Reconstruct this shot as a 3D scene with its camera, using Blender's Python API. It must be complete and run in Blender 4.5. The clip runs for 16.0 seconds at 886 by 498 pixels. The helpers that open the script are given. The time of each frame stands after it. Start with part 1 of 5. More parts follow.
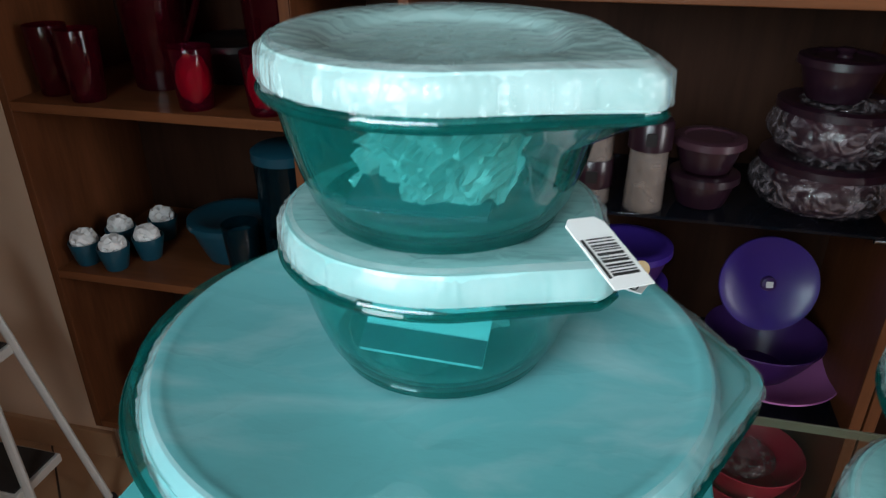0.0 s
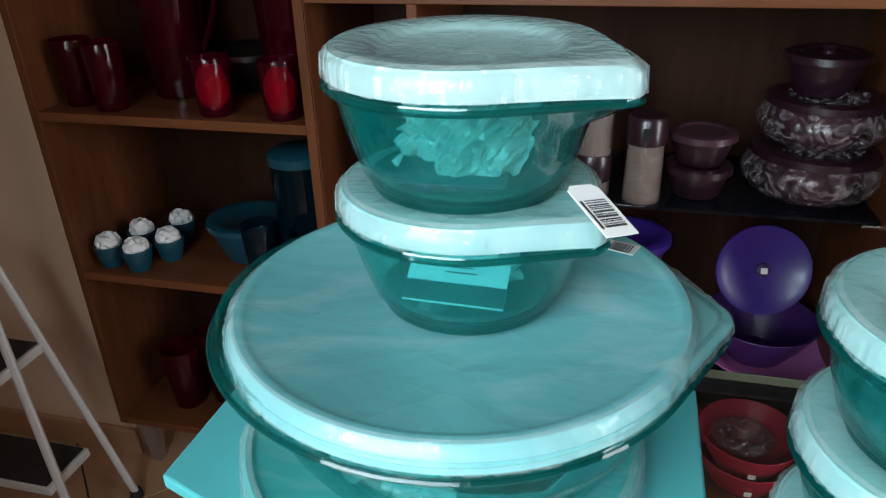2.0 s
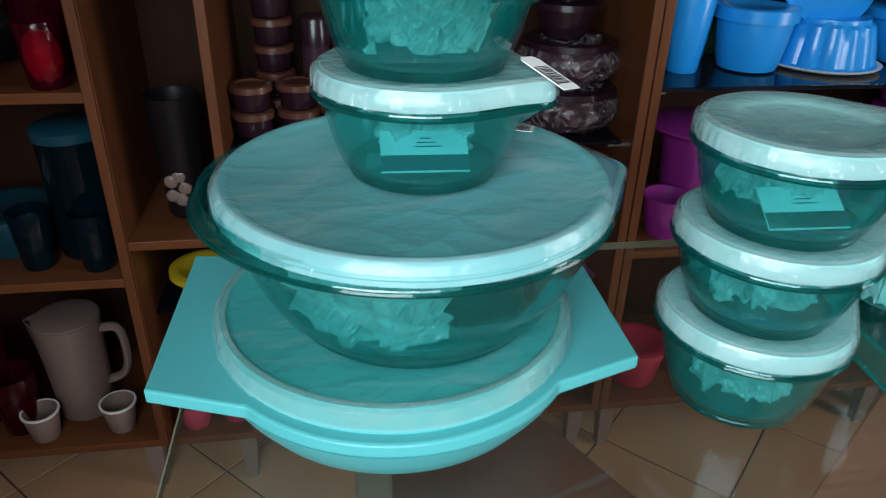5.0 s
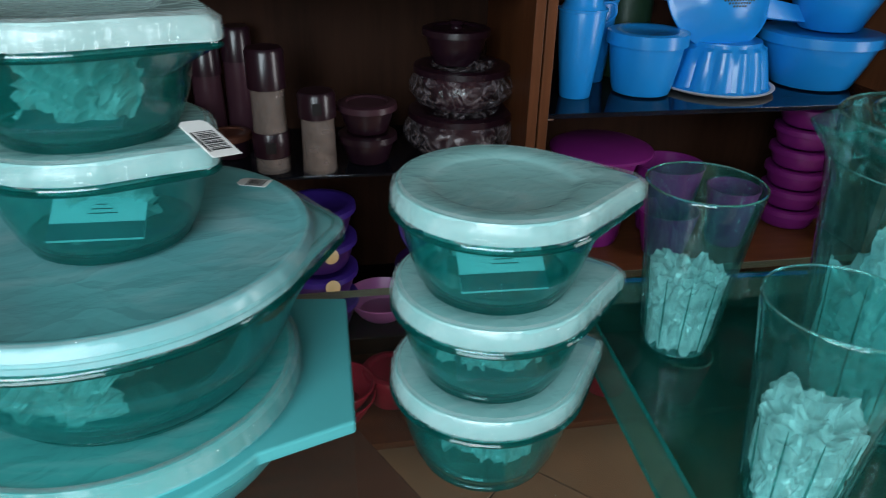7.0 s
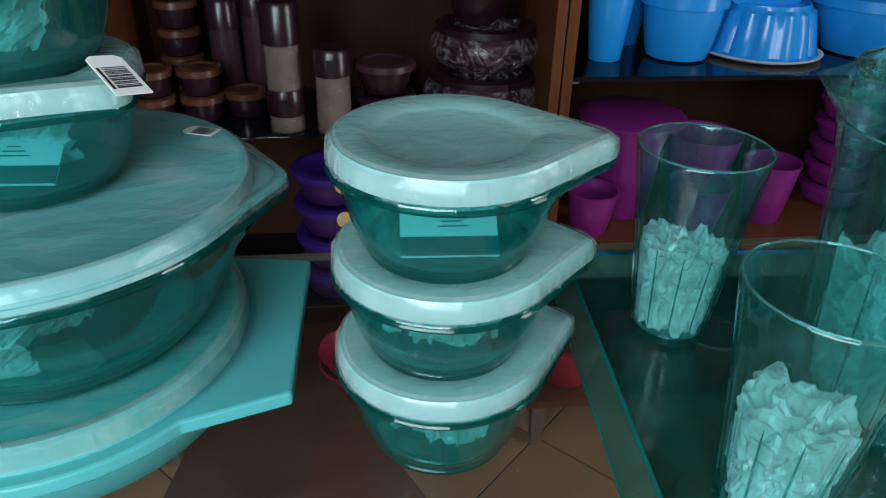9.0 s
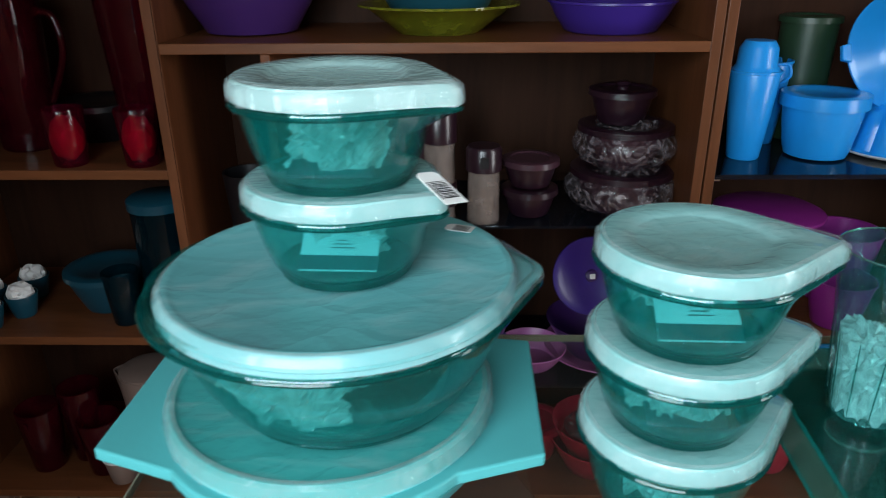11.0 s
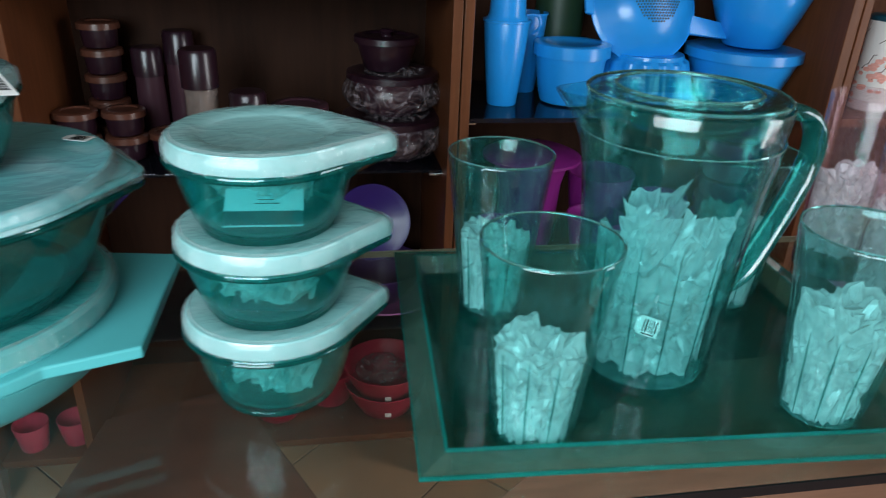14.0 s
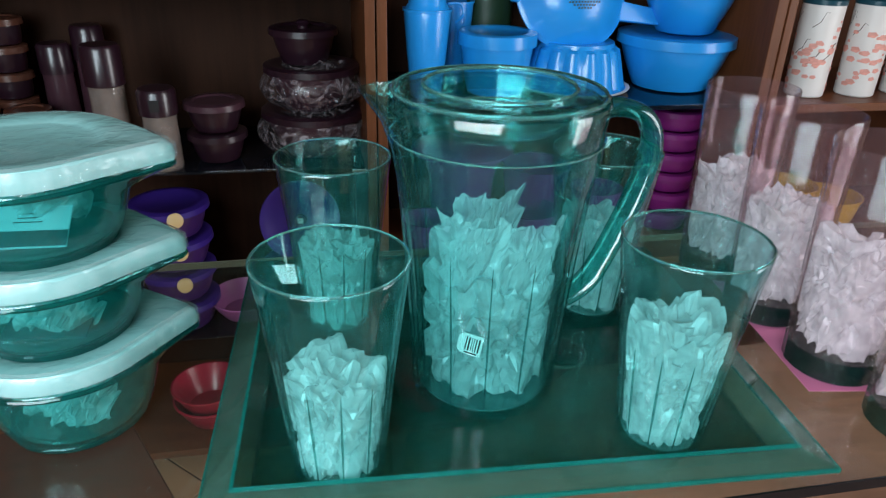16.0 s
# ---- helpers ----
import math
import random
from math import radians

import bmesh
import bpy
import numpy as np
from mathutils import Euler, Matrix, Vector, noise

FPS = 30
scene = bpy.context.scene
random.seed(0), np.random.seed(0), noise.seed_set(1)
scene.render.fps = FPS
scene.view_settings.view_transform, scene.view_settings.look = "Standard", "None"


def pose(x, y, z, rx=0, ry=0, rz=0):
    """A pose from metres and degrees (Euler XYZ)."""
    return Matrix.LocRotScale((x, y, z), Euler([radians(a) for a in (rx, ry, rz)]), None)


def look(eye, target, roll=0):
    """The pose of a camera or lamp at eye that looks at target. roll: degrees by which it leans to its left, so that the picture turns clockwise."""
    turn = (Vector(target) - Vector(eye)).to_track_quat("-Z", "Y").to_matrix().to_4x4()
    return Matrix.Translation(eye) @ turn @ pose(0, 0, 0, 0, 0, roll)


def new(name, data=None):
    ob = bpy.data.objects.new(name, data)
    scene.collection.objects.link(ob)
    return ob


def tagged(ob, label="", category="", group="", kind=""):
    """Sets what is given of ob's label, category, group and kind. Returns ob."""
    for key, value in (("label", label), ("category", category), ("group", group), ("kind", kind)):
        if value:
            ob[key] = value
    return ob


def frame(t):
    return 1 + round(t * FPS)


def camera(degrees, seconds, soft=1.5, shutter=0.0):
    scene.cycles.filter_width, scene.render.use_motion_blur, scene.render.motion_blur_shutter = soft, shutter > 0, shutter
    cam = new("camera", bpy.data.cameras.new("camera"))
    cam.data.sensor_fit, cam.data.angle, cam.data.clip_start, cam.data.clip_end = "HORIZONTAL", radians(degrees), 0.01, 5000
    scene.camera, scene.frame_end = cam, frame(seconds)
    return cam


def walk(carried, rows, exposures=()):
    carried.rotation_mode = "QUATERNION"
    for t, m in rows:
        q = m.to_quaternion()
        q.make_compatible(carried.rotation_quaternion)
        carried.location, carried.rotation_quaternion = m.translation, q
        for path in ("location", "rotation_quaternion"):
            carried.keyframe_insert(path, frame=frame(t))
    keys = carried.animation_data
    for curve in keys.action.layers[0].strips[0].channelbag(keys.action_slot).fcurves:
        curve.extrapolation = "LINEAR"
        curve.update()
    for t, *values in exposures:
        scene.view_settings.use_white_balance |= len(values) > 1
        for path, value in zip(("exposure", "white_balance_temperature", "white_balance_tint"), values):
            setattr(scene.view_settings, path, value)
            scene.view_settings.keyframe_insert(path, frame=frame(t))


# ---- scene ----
cam = camera(64.1, 16.0, 1.1, 0.4)
scene.cycles.transparent_max_bounces, scene.cycles.max_bounces, scene.cycles.transmission_bounces = 40, 28, 28
PATH = [
    (0, (0.145, 0.129, 1.313), (-0.284, 1.854, 0.395), -0.2),
    (0.5, (0.155, 0.114, 1.329), (-0.251, 1.867, 0.455), -0.8),
    (1, (0.158, 0.115, 1.327), (-0.204, 1.867, 0.432), -0.9),
    (1.5, (0.152, 0.088, 1.33), (-0.271, 1.83, 0.445), -1.3),
    (2, (0.15, 0.061, 1.327), (-0.289, 1.788, 0.42), -1.5),
    (2.5, (0.145, 0.046, 1.32), (-0.264, 1.775, 0.4), -0.7),
    (3, (0.129, 0.035, 1.311), (-0.162, 1.761, 0.344), -1.5),
    (3.2, (0.119, 0.032, 1.305), (-0.098, 1.766, 0.333), -1.0),
    (5.3, (0.027, -0.045, 1.301), (0.353, 1.682, 0.347), 1.9),
    (5.5, (0.033, -0.054, 1.304), (0.391, 1.669, 0.353), 2.1),
    (6, (0.088, -0.051, 1.324), (0.529, 1.68, 0.424), 1.1),
    (6.5, (0.141, -0.042, 1.325), (0.456, 1.705, 0.404), 0.3),
    (7, (0.205, -0.027, 1.325), (0.534, 1.716, 0.402), 1.3),
    (7.5, (0.238, -0.015, 1.317), (0.494, 1.719, 0.354), 1.2),
    (8, (0.258, -0.005, 1.31), (0.467, 1.724, 0.327), 0.8),
    (8.2, (0.267, 0.002, 1.305), (0.484, 1.716, 0.299), 1.4),
    (10.3, (0.255, -0.022, 1.301), (0.279, 1.743, 0.361), -1.6),
    (10.5, (0.236, -0.031, 1.31), (0.176, 1.773, 0.448), -1.8),
    (11, (0.159, -0.063, 1.338), (0.113, 1.773, 0.547), -0.5),
    (11.5, (0.075, -0.109, 1.339), (0.215, 1.709, 0.517), 1.1),
    (12, (0.043, -0.132, 1.324), (0.33, 1.659, 0.481), 0.9),
    (12.5, (0.066, -0.149, 1.323), (0.514, 1.604, 0.471), 2.3),
    (13, (0.14, -0.14, 1.316), (0.605, 1.604, 0.456), 1.5),
    (13.5, (0.266, -0.139, 1.314), (0.56, 1.64, 0.451), 1.4),
    (14, (0.348, -0.124, 1.305), (0.671, 1.652, 0.445), 2.4),
    (14.5, (0.406, -0.108, 1.299), (0.704, 1.666, 0.425), 2.8),
    (15, (0.438, -0.105, 1.302), (0.781, 1.66, 0.425), 2.8),
    (15.5, (0.461, -0.116, 1.304), (0.839, 1.65, 0.445), 2.4),
    (16, (0.478, -0.1, 1.306), (0.836, 1.656, 0.419), 1.7),
]
walk(cam, [(t, look(eye, target, roll)) for t, eye, target, roll in PATH],
     exposures=[(0, -0.42), (0.5, -0.24), (1.5, -0.20), (2.5, -0.30), (3.2, -0.37), (5.5, -0.65), (6.5, -0.80), (7.5, -0.82), (8.2, -0.80), (10.3, -0.80), (11, -0.42), (12, -0.34), (12.7, -0.37), (13.5, -0.54), (14.5, -0.39), (16, -0.32)])

# ---- world and light: daylight from a wide opening behind the camera ----
FLOOR = 0.01
world = bpy.data.worlds.new("world")
scene.world = world
world.use_nodes = True
wn = world.node_tree
sky = wn.nodes.new("ShaderNodeTexSky")
sky.sky_type, sky.sun_disc, sky.sun_elevation, sky.sun_rotation = "NISHITA", False, radians(40), radians(200)
wn.links.new(sky.outputs[0], wn.nodes["Background"].inputs["Color"])
wn.nodes["Background"].inputs["Strength"].default_value = 0.12


def area(name, eye, target, w, h, watts, colour):
    d = bpy.data.lights.new(name, "AREA")
    d.shape, d.size, d.size_y, d.energy, d.color = "RECTANGLE", w, h, watts, colour
    ob = new(name, d)
    ob.matrix_world = look(eye, target)
    return ob


window = area("window_daylight", (-0.24, -0.84, 1.55), (0.48, 0.5, 1.0), 1.3, 1.0, 28, (0.76, 0.92, 1.0))
window.data.spread = radians(112)
# fill lamp from an unseen source, added to brighten the right side
right_fill = area("right_fill_light", (2.40, -0.10, 1.35), (0.9, 0.5, 0.95), 0.7, 1.7, 17, (0.95, 0.97, 1.0))
right_fill.data.spread = radians(120)


# ---- materials ----
def material(name, colour, rough=0.5, metal=0.0, vary=0.12, scale=30.0, bump=0.0, bump_scale=80.0, stretch=(1, 1, 1), coat=0.0, spec=0.5, detail=6.0, dist=0.002):
    m = bpy.data.materials.new(name)
    m.use_nodes = True
    t = m.node_tree
    p = t.nodes["Principled BSDF"]
    p.inputs["Roughness"].default_value, p.inputs["Metallic"].default_value = rough, metal
    p.inputs["Coat Weight"].default_value, p.inputs["Coat Roughness"].default_value = coat, 0.12
    p.inputs["Specular IOR Level"].default_value = spec
    tc, mp = t.nodes.new("ShaderNodeTexCoord"), t.nodes.new("ShaderNodeMapping")
    mp.inputs["Scale"].default_value = stretch
    t.links.new(tc.outputs["Object"], mp.inputs["Vector"])
    n1 = t.nodes.new("ShaderNodeTexNoise")
    n1.inputs["Scale"].default_value, n1.inputs["Detail"].default_value = scale, detail
    t.links.new(mp.outputs[0], n1.inputs["Vector"])
    n2 = t.nodes.new("ShaderNodeTexNoise")
    n2.inputs["Scale"].default_value = scale * 0.13
    t.links.new(mp.outputs[0], n2.inputs["Vector"])
    add = t.nodes.new("ShaderNodeMath")
    add.operation = "ADD"
    t.links.new(n1.outputs[0], add.inputs[0]), t.links.new(n2.outputs[0], add.inputs[1])
    ramp = t.nodes.new("ShaderNodeValToRGB")
    ramp.color_ramp.elements[0].position, ramp.color_ramp.elements[1].position = 0.3, 0.7
    lo, hi = [c * (1 - vary) for c in colour], [min(1, c * (1 + vary)) for c in colour]
    ramp.color_ramp.elements[0].color, ramp.color_ramp.elements[1].color = (*lo, 1), (*hi, 1)
    half = t.nodes.new("ShaderNodeMath")
    half.operation, half.inputs[1].default_value = "MULTIPLY", 0.5
    t.links.new(add.outputs[0], half.inputs[0]), t.links.new(half.outputs[0], ramp.inputs[0])
    t.links.new(ramp.outputs[0], p.inputs["Base Color"])
    if bump:
        b, nb = t.nodes.new("ShaderNodeBump"), t.nodes.new("ShaderNodeTexNoise")
        b.inputs["Strength"].default_value, b.inputs["Distance"].default_value = bump, dist
        nb.inputs["Scale"].default_value, nb.inputs["Detail"].default_value = bump_scale, 4
        t.links.new(mp.outputs[0], nb.inputs["Vector"]), t.links.new(nb.outputs[0], b.inputs["Height"])
        t.links.new(b.outputs[0], p.inputs["Normal"])
    return m


def clear(name, tint, gloss=0.05, milk=0.0, milk_colour=(0.8, 0.8, 0.8), ior=1.45, bump=0.0, bump_scale=40.0, streak=False):
    """Clear or tinted plastic and glass: light passes and is tinted, the surface reflects by Fresnel; milk is the share that scatters."""
    m = bpy.data.materials.new(name)
    m.use_nodes = True
    t = m.node_tree
    t.nodes.remove(t.nodes["Principled BSDF"])
    out = t.nodes["Material Output"]
    tr, gl, fr, mix = t.nodes.new("ShaderNodeBsdfTransparent"), t.nodes.new("ShaderNodeBsdfGlossy"), t.nodes.new("ShaderNodeLayerWeight"), t.nodes.new("ShaderNodeMixShader")
    tr.inputs[0].default_value, gl.inputs["Roughness"].default_value, fr.inputs[0].default_value = (*tint, 1), gloss, 0.5
    base = ((ior - 1) / (ior + 1)) ** 2
    five, part_gloss = t.nodes.new("ShaderNodeMath"), t.nodes.new("ShaderNodeMath")
    five.operation, five.inputs[1].default_value = "POWER", 5
    part_gloss.operation, part_gloss.inputs[1].default_value, part_gloss.inputs[2].default_value = "MULTIPLY_ADD", 1 - base, base
    t.links.new(fr.outputs["Facing"], five.inputs[0]), t.links.new(five.outputs[0], part_gloss.inputs[0])
    body = tr.outputs[0]
    noise_tex = t.nodes.new("ShaderNodeTexNoise")
    tc = t.nodes.new("ShaderNodeTexCoord")
    noise_tex.inputs["Scale"].default_value, noise_tex.inputs["Detail"].default_value = bump_scale, 5
    t.links.new(tc.outputs["Object"], noise_tex.inputs["Vector"])
    if milk:
        df, m2 = t.nodes.new("ShaderNodeBsdfDiffuse"), t.nodes.new("ShaderNodeMixShader")
        tl, m3 = t.nodes.new("ShaderNodeBsdfTranslucent"), t.nodes.new("ShaderNodeMixShader")
        df.inputs[0].default_value = tl.inputs[0].default_value = (*milk_colour, 1)
        m3.inputs[0].default_value = 0.4
        t.links.new(df.outputs[0], m3.inputs[1]), t.links.new(tl.outputs[0], m3.inputs[2])
        mr = t.nodes.new("ShaderNodeMapRange")
        mr.inputs["From Min"].default_value, mr.inputs["From Max"].default_value = 0.3, 0.7
        mr.inputs["To Min"].default_value, mr.inputs["To Max"].default_value = milk * 0.7, min(1, milk * 1.3)
        if streak:
            mr.inputs["From Min"].default_value, mr.inputs["From Max"].default_value = 0.46, 0.66
            mr.inputs["To Min"].default_value, mr.inputs["To Max"].default_value = 0.02, min(1, milk * 4)
            noise_tex.inputs["Distortion"].default_value = 2.5
        t.links.new(noise_tex.outputs[0], mr.inputs[0]), t.links.new(mr.outputs[0], m2.inputs[0])
        t.links.new(tr.outputs[0], m2.inputs[1]), t.links.new(m3.outputs[0], m2.inputs[2])
        body = m2.outputs[0]
    if bump:
        b = t.nodes.new("ShaderNodeBump")
        b.inputs["Strength"].default_value, b.inputs["Distance"].default_value = bump, 0.003
        t.links.new(noise_tex.outputs[0], b.inputs["Height"])
        t.links.new(b.outputs[0], gl.inputs["Normal"]), t.links.new(b.outputs[0], fr.inputs["Normal"])
        if milk:
            t.links.new(b.outputs[0], df.inputs["Normal"])
    t.links.new(part_gloss.outputs[0], mix.inputs[0]), t.links.new(body, mix.inputs[1]), t.links.new(gl.outputs[0], mix.inputs[2])
    t.links.new(mix.outputs[0], out.inputs["Surface"])
    return m


def refracting(name, tint, ior=1.42, rough=0.015, share=1.0):
    """Solid clear plastic that bends light, tinted at each surface."""
    m = bpy.data.materials.new(name)
    m.use_nodes = True
    t = m.node_tree
    p = t.nodes["Principled BSDF"]
    p.inputs["Base Color"].default_value = (*tint, 1)
    p.inputs["Transmission Weight"].default_value, p.inputs["IOR"].default_value = share, ior
    p.inputs["Coat Weight"].default_value, p.inputs["Coat Roughness"].default_value = 1.0, 0.02
    tc, n1, mr = t.nodes.new("ShaderNodeTexCoord"), t.nodes.new("ShaderNodeTexNoise"), t.nodes.new("ShaderNodeMapRange")
    n1.inputs["Scale"].default_value = 35
    mr.inputs["To Min"].default_value, mr.inputs["To Max"].default_value = rough * 0.5, rough * 2
    t.links.new(tc.outputs["Object"], n1.inputs["Vector"]), t.links.new(n1.outputs[0], mr.inputs[0]), t.links.new(mr.outputs[0], p.inputs["Roughness"])
    return m


M_LID = material("pale_aqua_plastic_in_film", (0.215, 0.435, 0.425), 0.42, vary=0.16, scale=15, bump=0.10, bump_scale=34, stretch=(1, 1.7, 1.4), coat=0.7, dist=0.003)
def film_coat(m, strength, scale, dist, milk=0.5):
    """A crinkled film over a surface: the coat alone takes the creases."""
    t = m.node_tree
    tc, mp, n1, b = t.nodes.new("ShaderNodeTexCoord"), t.nodes.new("ShaderNodeMapping"), t.nodes.new("ShaderNodeTexNoise"), t.nodes.new("ShaderNodeBump")
    mp.inputs["Rotation"].default_value, mp.inputs["Scale"].default_value = (0, 0, radians(35)), (1, 1.5, 1)
    n1.inputs["Scale"].default_value, n1.inputs["Distortion"].default_value, n1.inputs["Detail"].default_value = scale, 2.6, 4
    t.links.new(tc.outputs["Object"], mp.inputs["Vector"]), t.links.new(mp.outputs[0], n1.inputs["Vector"])
    # sharp creases where the film is drawn tight, bent by a coarse noise
    n2, add, vo, ridge, total = t.nodes.new("ShaderNodeTexNoise"), t.nodes.new("ShaderNodeVectorMath"), t.nodes.new("ShaderNodeTexVoronoi"), t.nodes.new("ShaderNodeMapRange"), t.nodes.new("ShaderNodeMath")
    n2.inputs["Scale"].default_value, n2.inputs["Detail"].default_value = scale * 2.2, 3
    add.operation, add.inputs[1].default_value = "MULTIPLY_ADD", (0.05, 0.05, 0.05)
    t.links.new(tc.outputs["Object"], n2.inputs["Vector"]), t.links.new(n2.outputs["Color"], add.inputs[0]), t.links.new(mp.outputs[0], add.inputs[2])
    vo.feature, vo.inputs["Scale"].default_value = "DISTANCE_TO_EDGE", scale * 2.4
    t.links.new(add.outputs[0], vo.inputs["Vector"]), t.links.new(vo.outputs["Distance"], ridge.inputs[0])
    ridge.inputs["From Min"].default_value, ridge.inputs["From Max"].default_value = 0.0, 0.22
    ridge.inputs["To Min"].default_value, ridge.inputs["To Max"].default_value = 0.42, 0.0
    total.operation = "ADD"
    t.links.new(n1.outputs[0], total.inputs[0]), t.links.new(ridge.outputs[0], total.inputs[1])
    t.links.new(total.outputs[0], b.inputs["Height"])
    b.inputs["Strength"].default_value, b.inputs["Distance"].default_value = strength, dist
    p = t.nodes["Principled BSDF"]
    t.links.new(b.outputs[0], p.inputs["Coat Normal"])
    # milky streaks: the film's haze and its bright sheen, put into the base colour
    mp2, n3, haze, blend = t.nodes.new("ShaderNodeMapping"), t.nodes.new("ShaderNodeTexNoise"), t.nodes.new("ShaderNodeMapRange"), t.nodes.new("ShaderNodeMix")
    mp2.inputs["Rotation"].default_value, mp2.inputs["Scale"].default_value = (0, 0, radians(-32)), (1.0, 2.6, 1.5)
    n3.inputs["Scale"].default_value, n3.inputs["Distortion"].default_value, n3.inputs["Detail"].default_value = scale * 0.8, 2.4, 5
    t.links.new(tc.outputs["Object"], mp2.inputs["Vector"]), t.links.new(mp2.outputs[0], n3.inputs["Vector"])
    haze.inputs["From Min"].default_value, haze.inputs["From Max"].default_value, haze.inputs["To Max"].default_value = 0.48, 0.78, milk
    blend.data_type = "RGBA"
    t.links.new(n3.outputs[0], haze.inputs[0]), t.links.new(haze.outputs[0], blend.inputs["Factor"])
    old = p.inputs["Base Color"].links[0].from_socket
    t.links.new(old, blend.inputs[6])
    blend.inputs[7].default_value = (0.56, 0.70, 0.70, 1)
    t.links.new(blend.outputs[2], p.inputs["Base Color"])
    lift = t.nodes.new("ShaderNodeMath")
    lift.operation, lift.inputs[1].default_value = "MULTIPLY_ADD", 0.16
    t.links.new(n3.outputs[0], lift.inputs[0]), t.links.new(total.outputs[0], lift.inputs[2])
    t.links.new(lift.outputs[0], b.inputs["Height"])
    p.inputs["Coat Weight"].default_value, p.inputs["Coat Roughness"].default_value, p.inputs["Coat IOR"].default_value = 1.0, 0.13, 1.55


film_coat(M_LID, 0.42, 12, 0.005, 0.4)
M_LID_W = material("aqua_plastic_in_milky_film", (0.30, 0.465, 0.45), 0.45, vary=0.18, scale=14, bump=0.12, bump_scale=40, stretch=(1, 1.7, 1.4))
film_coat(M_LID_W, 0.6, 16, 0.006, 0.6)
M_LID_T = material("aqua_plastic_in_film", (0.14, 0.43, 0.445), 0.40, vary=0.15, scale=10, bump=0.10, bump_scale=30, stretch=(1, 1.7, 1.4))
film_coat(M_LID_T, 0.32, 9, 0.006, 0.4)
M_LID_S = material("teal_plastic_in_film", (0.05, 0.36, 0.345), 0.38, vary=0.12, scale=10, bump=0.10, bump_scale=30)
film_coat(M_LID_S, 0.4, 12, 0.006, 0.25)
M_AQUA = material("aqua_plastic", (0.085, 0.40, 0.41), 0.32, vary=0.04, scale=20, bump=0.05, bump_scale=120)
M_FILM = clear("cling_film", (0.97, 0.98, 0.98), 0.10, 0.20, (0.80, 0.9, 0.90), 1.5, 0.9, 60)
M_SHEET = clear("thin_clear_bag_film", (0.93, 0.97, 0.97), 0.14, 0.60, (0.88, 0.96, 0.97), 1.6, 0.5, 60)
M_RIM = clear("dark_teal_bowl_rim", (0.16, 0.55, 0.52), 0.04, 0.28, (0.004, 0.17, 0.155), 1.6)
# tray lip: the light caught along the edge is put into its colour
M_LIP_LIT = clear("lit_teal_lip", (0.40, 0.82, 0.78), 0.05, 0.28, (0.015, 0.44, 0.39), 1.6)
# thin bars that paint the dark look of the flutes' creases
M_GROOVE_SHADE = clear("teal_groove_shade", (0.58, 0.80, 0.78), 0.05, 0.09, (0.01, 0.16, 0.16), 1.5)
M_TEAL = clear("teal_clear_plastic", (0.62, 0.925, 0.91), 0.03, 0.13, (0.003, 0.33, 0.305), 1.75)
M_TEAL_PALE = clear("pale_teal_clear_plastic", (0.745, 0.945, 0.935), 0.02, 0.024, (0.03, 0.45, 0.42), 1.75)
M_TEAL_JUG = clear("jug_teal_clear_plastic", (0.72, 0.935, 0.93), 0.02, 0.020, (0.02, 0.45, 0.43), 1.75)
M_TEAL_H = clear("handle_teal_clear_plastic", (0.35, 0.82, 0.78), 0.04, 0.14, (0.01, 0.34, 0.32), 1.75)
M_TEAL_DEEP = clear("deep_teal_clear_plastic", (0.20, 0.55, 0.50), 0.10, 0.42, (0.010, 0.150, 0.125), 1.5)
# tray rim: pale milk paints the reflection seen on its sloping face
M_TEAL_RIM_SHEEN = clear("tray_rim_plastic_with_sheen", (0.42, 0.74, 0.68), 0.10, 0.27, (0.15, 0.32, 0.26), 1.8)
M_TEAL_BEAD = refracting("teal_rim_plastic", (0.30, 0.80, 0.77), 1.45, 0.02, 0.9)
M_PINKCLEAR = clear("rosy_clear_plastic", (0.95, 0.895, 0.91), 0.05, 0.035, (0.62, 0.42, 0.45), 1.45)
M_DARKCLEAR = clear("dark_green_clear_plastic", (0.40, 0.55, 0.52), 0.05, 0.25, (0.02, 0.07, 0.06), 1.5)
M_GLASS = clear("table_glass", (0.92, 0.94, 0.91), 0.02, 0.04, (0.25, 0.28, 0.26), 1.5)
M_SHELFGLASS = clear("smoked_shelf_glass", (0.35, 0.40, 0.45), 0.05, 0.25, (0.02, 0.03, 0.05), 1.5)
M_BAG = clear("crumpled_clear_bag", (0.94, 0.98, 0.98), 0.16, 0.48, (0.84, 0.94, 0.94), 1.6, 0.5, 90)
M_TISSUE = clear("white_crumpled_film", (0.95, 0.98, 0.98), 0.16, 0.66, (0.95, 0.98, 0.99), 1.8, 0.8, 90)
# wrap film: highlights along its creases are painted as pale streaks
M_WRAP = clear("storage_film_with_painted_glints", (0.90, 0.88, 0.90), 0.20, 0.12, (0.60, 0.50, 0.54), 1.6, 1.0, 30, True)
M_WOOD = material("brown_wood_laminate", (0.120, 0.040, 0.016), 0.38, vary=0.30, scale=16, stretch=(6, 6, 0.7), bump=0.06, bump_scale=60, spec=0.22)
M_WOOD_H = material("brown_wood_laminate_boards", (0.140, 0.047, 0.018), 0.36, vary=0.28, scale=16, stretch=(0.7, 6, 6), bump=0.06, bump_scale=60, spec=0.22)
# back panels: the shade inside the units is put into the wood colour
M_WOOD_SHADED = material("shaded_wood_back_panel", (0.034, 0.013, 0.007), 0.6, vary=0.3, scale=14, stretch=(6, 6, 0.6), spec=0.1)
